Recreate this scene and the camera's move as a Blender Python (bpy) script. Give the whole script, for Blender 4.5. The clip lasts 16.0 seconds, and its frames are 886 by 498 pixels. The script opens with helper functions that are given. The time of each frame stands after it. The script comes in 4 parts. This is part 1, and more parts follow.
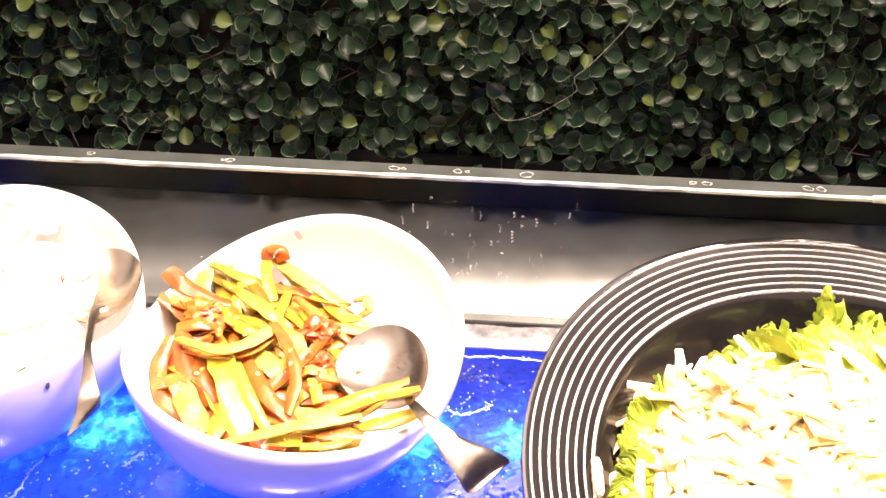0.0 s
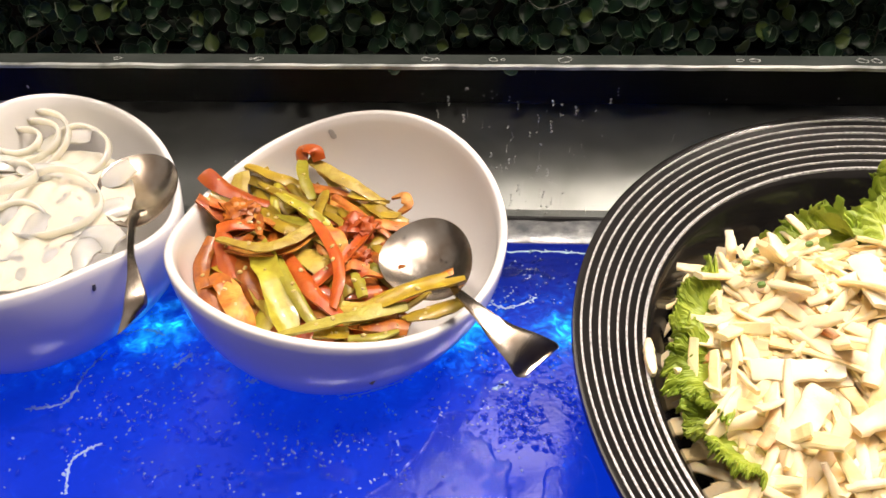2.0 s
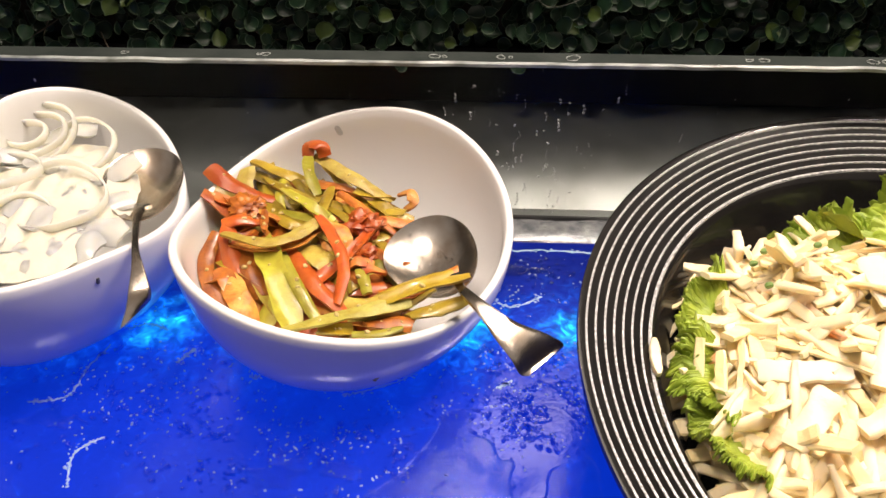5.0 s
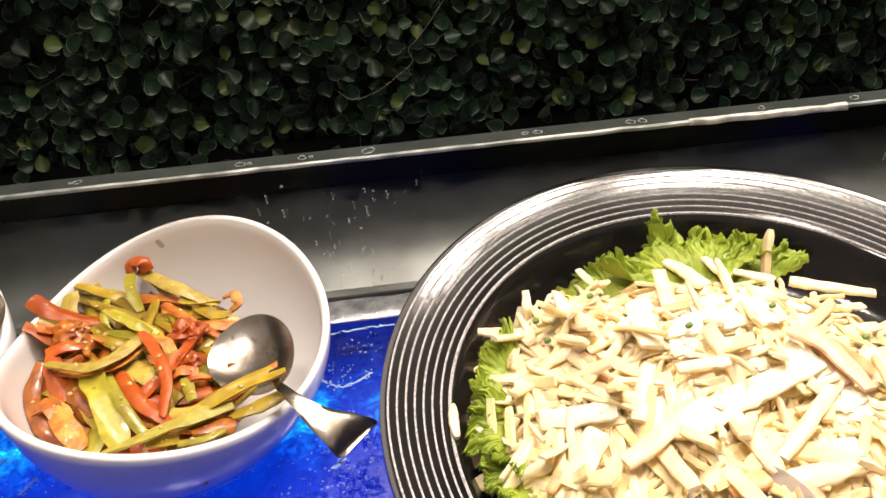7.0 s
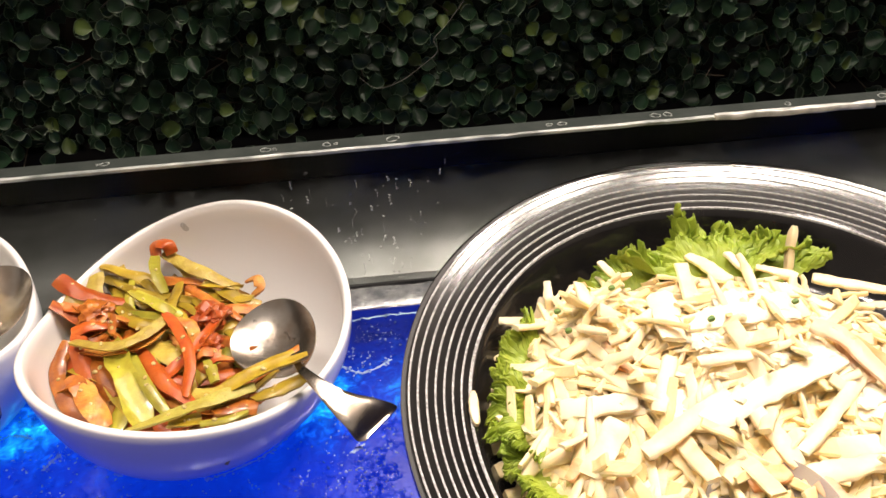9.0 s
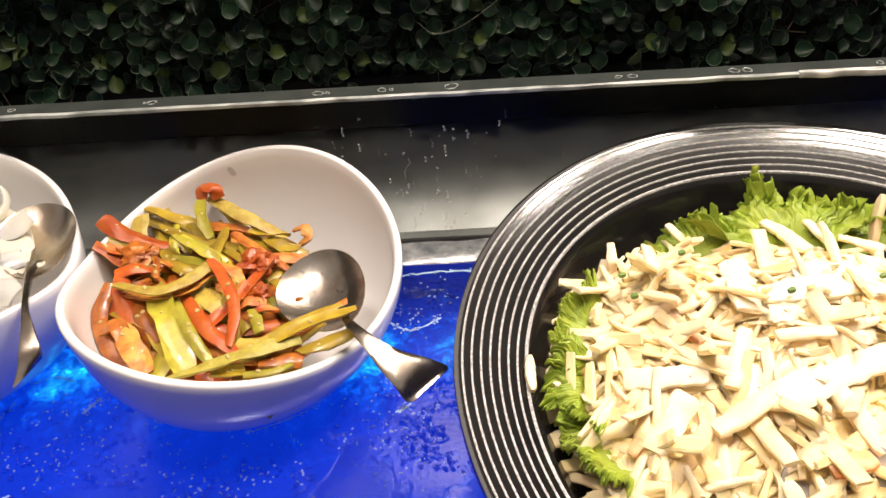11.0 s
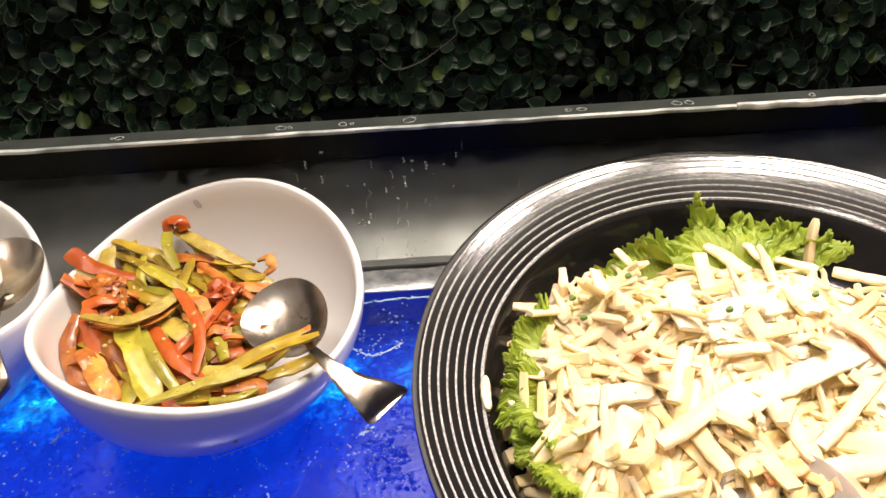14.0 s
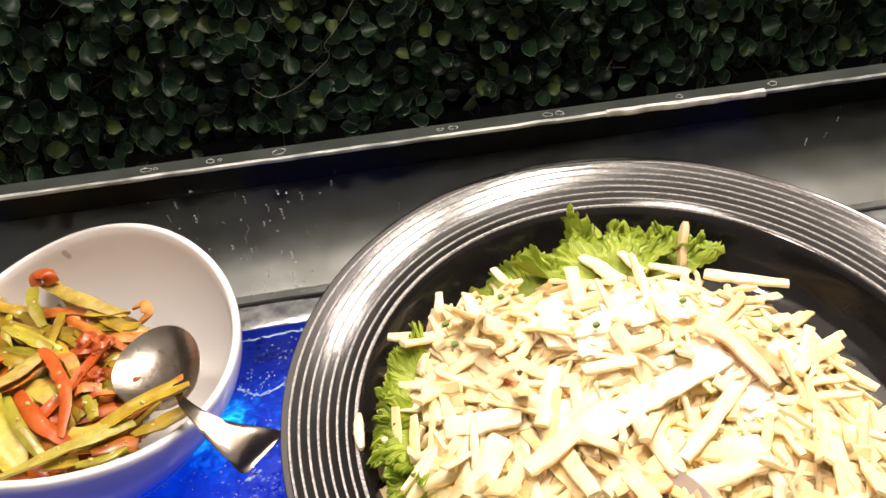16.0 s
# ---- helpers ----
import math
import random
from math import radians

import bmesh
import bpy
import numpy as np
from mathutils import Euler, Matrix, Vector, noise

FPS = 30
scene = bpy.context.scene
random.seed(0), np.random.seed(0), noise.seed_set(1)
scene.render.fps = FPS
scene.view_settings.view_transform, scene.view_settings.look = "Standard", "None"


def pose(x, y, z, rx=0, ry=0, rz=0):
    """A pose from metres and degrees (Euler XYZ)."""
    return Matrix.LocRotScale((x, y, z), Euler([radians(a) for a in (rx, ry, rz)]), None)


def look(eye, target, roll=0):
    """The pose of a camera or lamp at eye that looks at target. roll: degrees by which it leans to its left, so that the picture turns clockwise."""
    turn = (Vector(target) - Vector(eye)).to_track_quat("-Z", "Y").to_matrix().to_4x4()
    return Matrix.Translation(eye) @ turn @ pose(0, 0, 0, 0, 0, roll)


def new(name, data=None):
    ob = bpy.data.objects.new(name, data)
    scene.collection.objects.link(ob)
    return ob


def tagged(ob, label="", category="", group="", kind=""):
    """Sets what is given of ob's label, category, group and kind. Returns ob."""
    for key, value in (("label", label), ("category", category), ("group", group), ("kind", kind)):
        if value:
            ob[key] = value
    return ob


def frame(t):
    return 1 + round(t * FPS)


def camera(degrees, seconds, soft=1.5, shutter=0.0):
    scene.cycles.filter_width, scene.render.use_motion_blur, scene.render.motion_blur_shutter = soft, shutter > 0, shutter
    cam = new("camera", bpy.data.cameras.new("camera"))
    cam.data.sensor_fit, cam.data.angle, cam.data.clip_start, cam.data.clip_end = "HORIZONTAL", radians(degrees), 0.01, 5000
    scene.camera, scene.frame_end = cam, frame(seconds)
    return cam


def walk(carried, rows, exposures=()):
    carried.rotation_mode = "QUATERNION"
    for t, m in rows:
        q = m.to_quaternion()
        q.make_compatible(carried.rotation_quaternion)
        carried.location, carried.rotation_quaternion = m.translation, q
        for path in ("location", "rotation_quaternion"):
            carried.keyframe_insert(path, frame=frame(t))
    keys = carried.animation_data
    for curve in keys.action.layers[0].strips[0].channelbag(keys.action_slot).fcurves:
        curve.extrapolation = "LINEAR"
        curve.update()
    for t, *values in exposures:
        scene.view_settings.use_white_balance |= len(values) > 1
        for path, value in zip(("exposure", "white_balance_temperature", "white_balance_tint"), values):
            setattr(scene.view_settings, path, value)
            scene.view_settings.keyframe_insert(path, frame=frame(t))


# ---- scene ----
cam = camera(57.3, 16.0)
PATH = [
    (0, (0.017, 0.003, 1.245), (-0.018, 1.626, 0.076), 2.2),
    (0.5, (0.016, -0.004, 1.226), (-0.004, 1.523, -0.065), -0.1),
    (1, (0.026, -0.001, 1.224), (-0.006, 1.518, -0.076), -1.3),
    (1.5, (0.019, -0.001, 1.226), (-0.05, 1.507, -0.086), -1.5),
    (2, (0.011, -0.001, 1.226), (-0.088, 1.503, -0.089), -1.6),
    (2.5, (0.006, -0.001, 1.224), (-0.087, 1.503, -0.09), -0.9),
    (3, (0.013, 0.001, 1.224), (-0.052, 1.51, -0.087), -0.9),
    (5.3, (0.011, -0.001, 1.223), (-0.104, 1.504, -0.089), -1.3),
    (5.5, (0.017, 0.007, 1.228), (-0.025, 1.492, -0.111), -0.6),
    (6, (0.046, -0.003, 1.248), (0.141, 1.552, -0.005), -1.7),
    (6.5, (0.062, -0.01, 1.253), (0.183, 1.552, 0.01), -3.4),
    (7, (0.066, -0.016, 1.258), (0.176, 1.56, 0.031), -4.2),
    (7.5, (0.069, -0.014, 1.257), (0.191, 1.549, 0.015), -4.0),
    (8, (0.068, -0.016, 1.255), (0.177, 1.553, 0.019), -4.0),
    (8.5, (0.063, -0.013, 1.255), (0.19, 1.547, 0.011), -2.9),
    (9, (0.061, -0.019, 1.257), (0.135, 1.552, 0.021), -3.7),
    (9.5, (0.055, -0.014, 1.249), (0.079, 1.54, -0.01), -3.6),
    (10, (0.067, 0.0, 1.241), (0.106, 1.515, -0.064), -4.0),
    (10.2, (0.063, -0.002, 1.241), (0.054, 1.521, -0.055), -4.7),
    (12.3, (0.048, -0.003, 1.239), (0.025, 1.495, -0.086), -3.0),
    (12.5, (0.056, -0.005, 1.241), (0.04, 1.508, -0.067), -3.6),
    (13, (0.055, -0.017, 1.258), (0.104, 1.547, 0.012), -2.5),
    (13.5, (0.067, -0.016, 1.254), (0.152, 1.542, 0.003), -3.0),
    (14, (0.058, -0.017, 1.251), (0.107, 1.54, -0.003), -2.7),
    (14.5, (0.073, -0.011, 1.251), (0.168, 1.532, -0.018), -3.2),
    (15, (0.049, -0.032, 1.26), (0.037, 1.561, 0.05), -2.4),
    (15.5, (0.066, -0.024, 1.257), (0.045, 1.558, 0.034), -4.8),
    (16, (0.102, -0.007, 1.257), (0.268, 1.537, -0.004), -4.7),
]

walk(cam, [(t, look(eye, target, roll)) for t, eye, target, roll in PATH],
     exposures=[(0.0, 1.75, 7300, 30), (0.15, 1.7, 7300, 30), (0.3, 0.9, 6800, 15), (0.4, 0.55, 6700, 15), (0.5, 0.34, 6650, 15), (1.0, 0.26, 6650, 15), (1.4, 0.04, 6650, 15), (1.6, 0.0, 6650, 15), (16.0, 0.0, 6650, 15)])

# ---- light ----
world = bpy.data.worlds.new("world")
scene.world = world
world.use_nodes = True
world.node_tree.nodes["Background"].inputs[0].default_value = (1.0, 0.86, 0.7, 1)
world.node_tree.nodes["Background"].inputs[1].default_value = 0.05


def area_lamp(name, at, size_x, size_y, watts, colour, aim, spread=180):
    data = bpy.data.lights.new(name, "AREA")
    data.shape, data.size, data.size_y, data.energy, data.color, data.spread = "RECTANGLE", size_x, size_y, watts, colour, radians(spread)
    ob = new(name, data)
    ob.matrix_world = look(at, aim)
    return ob


WARM = (1.0, 0.885, 0.77)
area_lamp("ceiling_light_a", (0.42, 0.28, 2.35), 0.14, 0.14, 1.2, WARM, (0.25, 0.22, 0.9), 90)
area_lamp("ceiling_light_b", (0.95, 1.02, 2.35), 0.08, 0.08, 2.2, WARM, (0.2, 0.25, 0.9), 90)
area_lamp("ceiling_light_c", (-0.14, 0.12, 2.35), 0.14, 0.14, 2.7, WARM, (-0.1, 0.3, 0.9), 90)
area_lamp("ceiling_light_d", (0.83, 0.84, 2.35), 0.08, 0.08, 1.7, WARM, (0.2, 0.25, 0.9), 90)
area_lamp("ceiling_light_e", (0.70, 0.66, 2.35), 0.08, 0.08, 1.7, WARM, (0.2, 0.25, 0.9), 90)
area_lamp("ceiling_light_f", (0.48, 0.80, 2.35), 0.08, 0.08, 1.7, WARM, (0.2, 0.25, 0.9), 90)
area_lamp("ceiling_light_g", (0.42, 1.16, 2.50), 1.0, 0.70, 11.5, WARM, (0.42, 1.14, 0.0))
area_lamp("ceiling_light_h", (0.15, 0.45, 2.45), 1.40, 0.60, 3.6, WARM, (0.15, 0.45, 0.0))
# Unseen fill as wide as the ceiling, added to brighten steel and soften contrast.
area_lamp("ceiling_fill", (0.0, 0.2, 2.58), 5.2, 5.2, 25.0, WARM, (0.0, 0.2, 0.0))


# ---- materials ----
def material(name, colour, rough=0.5, metal=0.0, second=None, scale=20.0, bump=0.0, bump_scale=200.0, ior=1.45, clear=0.0, coat=0.0, sub=0.0, per_piece=0.0):
    m = bpy.data.materials.new(name)
    m.use_nodes = True
    t = m.node_tree
    b = t.nodes["Principled BSDF"]
    b.inputs["Roughness"].default_value, b.inputs["Metallic"].default_value = rough, metal
    b.inputs["IOR"].default_value, b.inputs["Transmission Weight"].default_value = ior, clear
    b.inputs["Coat Weight"].default_value = coat
    b.inputs["Coat Roughness"].default_value = 0.08
    if sub:
        b.inputs["Subsurface Weight"].default_value = sub
        b.inputs["Subsurface Radius"].default_value = (0.004, 0.003, 0.002)
        b.inputs["Subsurface Scale"].default_value = 1.0
    co = t.nodes.new("ShaderNodeTexCoord")
    mix = t.nodes.new("ShaderNodeMix")
    mix.data_type = "RGBA"
    n = t.nodes.new("ShaderNodeTexNoise")
    n.inputs["Scale"].default_value, n.inputs["Detail"].default_value = scale, 5
    t.links.new(co.outputs["Object"], n.inputs["Vector"])
    ramp = t.nodes.new("ShaderNodeMapRange")
    ramp.inputs["From Min"].default_value, ramp.inputs["From Max"].default_value = 0.35, 0.65
    t.links.new(n.outputs["Fac"], ramp.inputs["Value"])
    t.links.new(ramp.outputs["Result"], mix.inputs["Factor"])
    mix.inputs["A"].default_value = (*colour, 1)
    mix.inputs["B"].default_value = (*(second or [c * 0.85 for c in colour]), 1)
    out = mix.outputs["Result"]
    if per_piece:
        info, geo, add, hsv, span = (t.nodes.new("ShaderNode" + k) for k in ("ObjectInfo", "NewGeometry", "Math", "HueSaturation", "MapRange"))
        t.links.new(info.outputs["Random"], add.inputs[0])
        t.links.new(geo.outputs["Random Per Island"], add.inputs[1])
        fr = t.nodes.new("ShaderNodeMath")
        fr.operation = "FRACT"
        t.links.new(add.outputs[0], fr.inputs[0])
        t.links.new(fr.outputs[0], span.inputs["Value"])
        span.inputs["To Min"].default_value, span.inputs["To Max"].default_value = 1 - per_piece, 1 + per_piece
        t.links.new(span.outputs["Result"], hsv.inputs["Value"])
        t.links.new(out, hsv.inputs["Color"])
        out = hsv.outputs["Color"]
    t.links.new(out, b.inputs["Base Color"])
    if bump:
        n2 = t.nodes.new("ShaderNodeTexNoise")
        n2.inputs["Scale"].default_value, n2.inputs["Detail"].default_value = bump_scale, 4
        t.links.new(co.outputs["Object"], n2.inputs["Vector"])
        bp = t.nodes.new("ShaderNodeBump")
        bp.inputs["Strength"].default_value, bp.inputs["Distance"].default_value = bump, 0.001
        t.links.new(n2.outputs["Fac"], bp.inputs["Height"])
        t.links.new(bp.outputs["Normal"], b.inputs["Normal"])
    return m


PORCELAIN = material("white_glaze", (0.84, 0.83, 0.81), 0.12, second=(0.81, 0.80, 0.78), scale=8, coat=0.3)
BLACKWARE = material("black_glaze", (0.008, 0.0075, 0.0075), 0.10, second=(0.013, 0.012, 0.011), scale=60, bump=0.03, bump_scale=500, ior=1.44)
STRIPE = material("speckled_white_glaze", (0.62, 0.61, 0.60), 0.22, second=(0.20, 0.20, 0.20), scale=900, bump=0.3, bump_scale=900, coat=0.4)
STEEL = material("spoon_steel", (0.60, 0.56, 0.50), 0.25, 1.0, second=(0.44, 0.36, 0.28), scale=60, bump=0.25, bump_scale=160)
LEDGE = material("brushed_steel", (0.41, 0.405, 0.395), 0.44, 1.0, second=(0.29, 0.285, 0.275), scale=25, bump=0.08, bump_scale=140)
STRIP = material("wet_steel_strip", (0.46, 0.47, 0.47), 0.22, 0.6, second=(0.20, 0.215, 0.23), scale=90, bump=0.9, bump_scale=220)
GAP = material("black_sealant", (0.015, 0.015, 0.015), 0.4)
BOARD = material("black_base_board", (0.006, 0.006, 0.006), 0.75, second=(0.012, 0.011, 0.010), scale=15, bump=0.1, bump_scale=60)
GLASS = material("clear_acrylic", (0.80, 0.86, 0.84), 0.02, second=(0.76, 0.83, 0.81), scale=6, ior=1.11, clear=1.0)
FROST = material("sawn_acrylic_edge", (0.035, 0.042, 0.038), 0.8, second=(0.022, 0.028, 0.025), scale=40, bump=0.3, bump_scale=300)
FRONT_GLINT = material("acrylic_corner_glint", (0.42, 0.46, 0.44), 0.3, second=(0.16, 0.18, 0.17), scale=60, bump=0.3, bump_scale=200)


def film_material(name, colour, alpha, rough):
    """Mostly clear water with gloss; the scatter colour stands in for caught light."""
    m = material(name, colour, rough, second=[min(1.0, c * 1.15) for c in colour], scale=160)
    m.node_tree.nodes["Principled BSDF"].inputs["Alpha"].default_value = alpha
    return m



# Bead and trail glints of the blue lamps are put into a pale colour.
GLINT_BEADS = film_material("glinting_beads", (0.50, 0.68, 1.0), 0.38, 0.02)
GLINT_TRAIL = film_material("water_trail_glint", (0.55, 0.78, 1.0), 0.45, 0.02)
# Darker tint stands in for the dark cores that refraction gives drops.
SHADED_DROP = material("water_drop_shaded", (0.55, 0.63, 0.88), 0.01, second=(0.66, 0.74, 0.95), ior=1.33, clear=1.0)
POOL = material("puddle_water", (1, 1, 1), 0.14, second=(0.97, 0.98, 1), ior=1.30, clear=1.0)
WATER = material("water", (1, 1, 1), 0.01, second=(0.97, 0.98, 1), ior=1.33, clear=1.0)
LEAF = material("artificial_leaf", (0.011, 0.032, 0.014), 0.42, second=(0.0075, 0.020, 0.009), scale=90, bump=0.3, bump_scale=260, per_piece=0.45)
LEAF_PALE = material("artificial_leaf_pale", (0.060, 0.090, 0.018), 0.42, second=(0.040, 0.066, 0.014), scale=90, bump=0.3, bump_scale=260, per_piece=0.3)
# Light caught along the leaf edges is put into this paler rim colour.
LEAF_RIM_LIT = material("artificial_leaf_rim_lit", (0.075, 0.115, 0.065), 0.45, second=(0.035, 0.060, 0.030), scale=90, per_piece=0.4)
STEM = material("dry_stem", (0.10, 0.075, 0.045), 0.6, second=(0.05, 0.04, 0.025), scale=150)
for m in (LEAF, LEAF_PALE):
    m.node_tree.nodes["Principled BSDF"].inputs["Specular IOR Level"].default_value = 0.3
for m in (BOARD, FROST):
    m.node_tree.nodes["Principled BSDF"].inputs["Specular IOR Level"].default_value = 0.12
MAT = material("hedge_backing", (0.020, 0.015, 0.010), 0.9, second=(0.035, 0.024, 0.015), scale=60)
WIRE = material("thin_wire", (0.24, 0.23, 0.19), 0.4)
SALAD = material("cream_salad", (0.90, 0.720, 0.42), 0.42, second=(0.90, 0.77, 0.54), scale=70, bump=0.35, bump_scale=240, sub=0.3, per_piece=0.06)
# Warm shade between the shreds is put into this deeper yellow.
SALAD_SHADE = material("salad_base_shade", (0.92, 0.72, 0.36), 0.5, second=(0.93, 0.80, 0.48), scale=110, bump=0.7, bump_scale=220, sub=0.2)
MAYO = material("mayonnaise", (0.88, 0.78, 0.55), 0.34, second=(0.89, 0.81, 0.62), scale=50, bump=0.4, bump_scale=130, sub=0.3)
# Yellow of the lower strips, which also carries warm shade in the gaps.
YELLOW = material("yellow_shred", (0.93, 0.73, 0.36), 0.45, second=(0.93, 0.78, 0.46), scale=90, bump=0.3, bump_scale=300, sub=0.2, per_piece=0.08)
for m in (SALAD, SALAD_SHADE, MAYO, YELLOW):
    m.node_tree.nodes["Principled BSDF"].inputs["Subsurface Radius"].default_value = (0.003, 0.0024, 0.0016)
CRAB = material("crab_stick", (0.80, 0.30, 0.10), 0.4, second=(0.84, 0.50, 0.26), scale=75, bump=0.5, bump_scale=300, sub=0.2)
HAM = material("pink_strip", (0.74, 0.44, 0.27), 0.4, second=(0.78, 0.58, 0.40), scale=70, bump=0.5, bump_scale=300, sub=0.2)
CHIVE = material("chive", (0.10, 0.20, 0.04), 0.4, second=(0.16, 0.26, 0.06), scale=300)
LETTUCE = material("lettuce", (0.31, 0.39, 0.042), 0.45, second=(0.20, 0.29, 0.025), scale=60, bump=0.8, bump_scale=170, sub=0.15)
LETTUCE.node_tree.nodes["Principled BSDF"].inputs["Subsurface Scale"].default_value = 0.4
def pepper(name, skin, skin_2, flesh, flesh_2):
    a = material(name, skin, 0.33, second=skin_2, scale=130, bump=0.55, bump_scale=260, coat=0.35, sub=0.08, per_piece=0.25)
    b = material(name + "_flesh", flesh, 0.42, second=flesh_2, scale=150, bump=1.0, bump_scale=300, coat=0.15, sub=0.12, per_piece=0.18)
    return a, b


GREEN, GREEN_FLESH = pepper("green_pepper", (0.40, 0.285, 0.024), (0.30, 0.195, 0.016), (0.50, 0.39, 0.070), (0.37, 0.25, 0.038))
PALE, PALE_FLESH = pepper("pale_green_pepper", (0.42, 0.39, 0.040), (0.32, 0.265, 0.024), (0.50, 0.45, 0.09), (0.37, 0.30, 0.045))
RED, RED_FLESH = pepper("red_pepper", (0.47, 0.105, 0.014), (0.38, 0.060, 0.010), (0.58, 0.210, 0.040), (0.34, 0.060, 0.012))
ORANGE, ORANGE_FLESH = pepper("orange_pepper", (0.52, 0.170, 0.020), (0.24, 0.055, 0.008), (0.62, 0.300, 0.055), (0.38, 0.110, 0.016))
FLESH = {GREEN: GREEN_FLESH, PALE: PALE_FLESH, RED: RED_FLESH, ORANGE: ORANGE_FLESH}
SAUCE = material("pepper_sauce", (0.17, 0.065, 0.012), 0.25, second=(0.26, 0.14, 0.025), scale=70, bump=0.9, bump_scale=120, coat=0.5)
ONION = material("onion", (0.70, 0.67, 0.56), 0.20, second=(0.67, 0.64, 0.51), scale=40, bump=0.2, bump_scale=140, sub=1.0)
ONION.node_tree.nodes["Principled BSDF"].inputs["Subsurface Radius"].default_value = (0.014, 0.013, 0.010)
DRESSING = material("onion_base", (0.68, 0.65, 0.54), 0.12, second=(0.65, 0.61, 0.49), scale=35, bump=0.5, bump_scale=90, sub=0.3)
PLASTIC = material("cloudy_plastic", (0.75, 0.73, 0.72), 0.12, second=(0.68, 0.66, 0.66), scale=40, clear=0.55, bump=0.1, bump_scale=90)
WALLS = material("cream_wall", (0.26, 0.23, 0.19), 0.8, second=(0.23, 0.20, 0.17), scale=3, bump=0.1, bump_scale=60)
FLOOR = material("dark_floor", (0.09, 0.075, 0.06), 0.4, second=(0.06, 0.05, 0.04), scale=4)
WOOD = material("counter_front", (0.08, 0.05, 0.03), 0.45, second=(0.05, 0.03, 0.02), scale=12)
MARK = material("grey_mark", (0.10, 0.10, 0.11), 0.5)


def light_panel_material():
    """Blue acrylic lit from beneath by a row of small lamps, all drawn into the emission."""
    m = material("lit_blue_acrylic", (0.003, 0.010, 0.15), 0.19, second=(0.003, 0.007, 0.11), scale=7, bump=0.15, bump_scale=330, ior=1.6)
    t = m.node_tree
    b = t.nodes["Principled BSDF"]

    def op(kind, a, c=None):
        n = t.nodes.new("ShaderNodeMath")
        n.operation = kind
        for i, v in enumerate((a, c)):
            if v is None:
                continue
            if isinstance(v, (int, float)):
                n.inputs[i].default_value = v
            else:
                t.links.new(v, n.inputs[i])
        return n.outputs[0]

    co = t.nodes.new("ShaderNodeTexCoord")
    warp = t.nodes.new("ShaderNodeTexNoise")
    warp.inputs["Scale"].default_value, warp.inputs["Detail"].default_value = 60, 3
    t.links.new(co.outputs["Object"], warp.inputs["Vector"])
    sep = t.nodes.new("ShaderNodeSeparateXYZ")
    t.links.new(co.outputs["Object"], sep.inputs[0])
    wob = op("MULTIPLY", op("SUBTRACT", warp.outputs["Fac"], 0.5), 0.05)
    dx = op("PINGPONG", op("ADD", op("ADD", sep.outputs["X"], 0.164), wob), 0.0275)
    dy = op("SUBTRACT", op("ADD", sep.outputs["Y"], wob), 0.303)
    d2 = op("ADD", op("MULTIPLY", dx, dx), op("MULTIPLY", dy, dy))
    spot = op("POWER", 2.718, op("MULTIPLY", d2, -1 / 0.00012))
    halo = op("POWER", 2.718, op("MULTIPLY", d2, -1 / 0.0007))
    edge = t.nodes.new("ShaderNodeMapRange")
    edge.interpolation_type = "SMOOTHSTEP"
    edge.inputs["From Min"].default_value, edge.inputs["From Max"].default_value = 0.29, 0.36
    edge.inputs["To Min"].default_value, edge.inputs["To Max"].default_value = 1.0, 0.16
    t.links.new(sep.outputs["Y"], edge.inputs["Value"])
    # Emission falls off towards the unseen front, limiting blue bounce on the bowls.
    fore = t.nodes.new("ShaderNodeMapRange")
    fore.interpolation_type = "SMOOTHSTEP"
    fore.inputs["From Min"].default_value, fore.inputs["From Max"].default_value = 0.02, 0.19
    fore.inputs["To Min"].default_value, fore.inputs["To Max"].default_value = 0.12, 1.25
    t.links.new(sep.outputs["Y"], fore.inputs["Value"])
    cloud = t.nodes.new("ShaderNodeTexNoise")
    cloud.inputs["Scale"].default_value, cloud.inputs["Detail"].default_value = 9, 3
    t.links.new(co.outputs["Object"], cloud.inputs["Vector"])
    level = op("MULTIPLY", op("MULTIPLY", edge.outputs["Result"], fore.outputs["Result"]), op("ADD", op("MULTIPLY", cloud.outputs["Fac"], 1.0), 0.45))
    # Sparkle of light through the wet film, drawn into the emission.
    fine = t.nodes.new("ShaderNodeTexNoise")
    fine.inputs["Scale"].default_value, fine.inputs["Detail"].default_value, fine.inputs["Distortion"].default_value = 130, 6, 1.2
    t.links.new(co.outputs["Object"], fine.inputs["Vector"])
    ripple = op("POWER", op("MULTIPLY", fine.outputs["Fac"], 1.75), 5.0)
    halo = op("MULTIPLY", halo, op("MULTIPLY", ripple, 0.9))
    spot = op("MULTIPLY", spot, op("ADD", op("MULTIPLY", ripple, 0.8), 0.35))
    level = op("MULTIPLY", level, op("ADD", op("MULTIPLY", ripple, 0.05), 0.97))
    # Thin bright lines: lamp light bent by water, drawn into the emission.
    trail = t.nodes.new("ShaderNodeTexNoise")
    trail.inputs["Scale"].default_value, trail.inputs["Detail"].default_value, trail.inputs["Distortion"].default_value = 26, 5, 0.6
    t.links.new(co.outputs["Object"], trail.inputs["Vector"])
    caustic = op("POWER", op("SUBTRACT", 1.0, op("ABSOLUTE", op("SUBTRACT", op("MULTIPLY", trail.outputs["Fac"], 2.0), 1.0))), 46.0)
    halo = op("ADD", halo, op("MULTIPLY", op("MULTIPLY", caustic, ripple), op("MULTIPLY", edge.outputs["Result"], 0.12)))
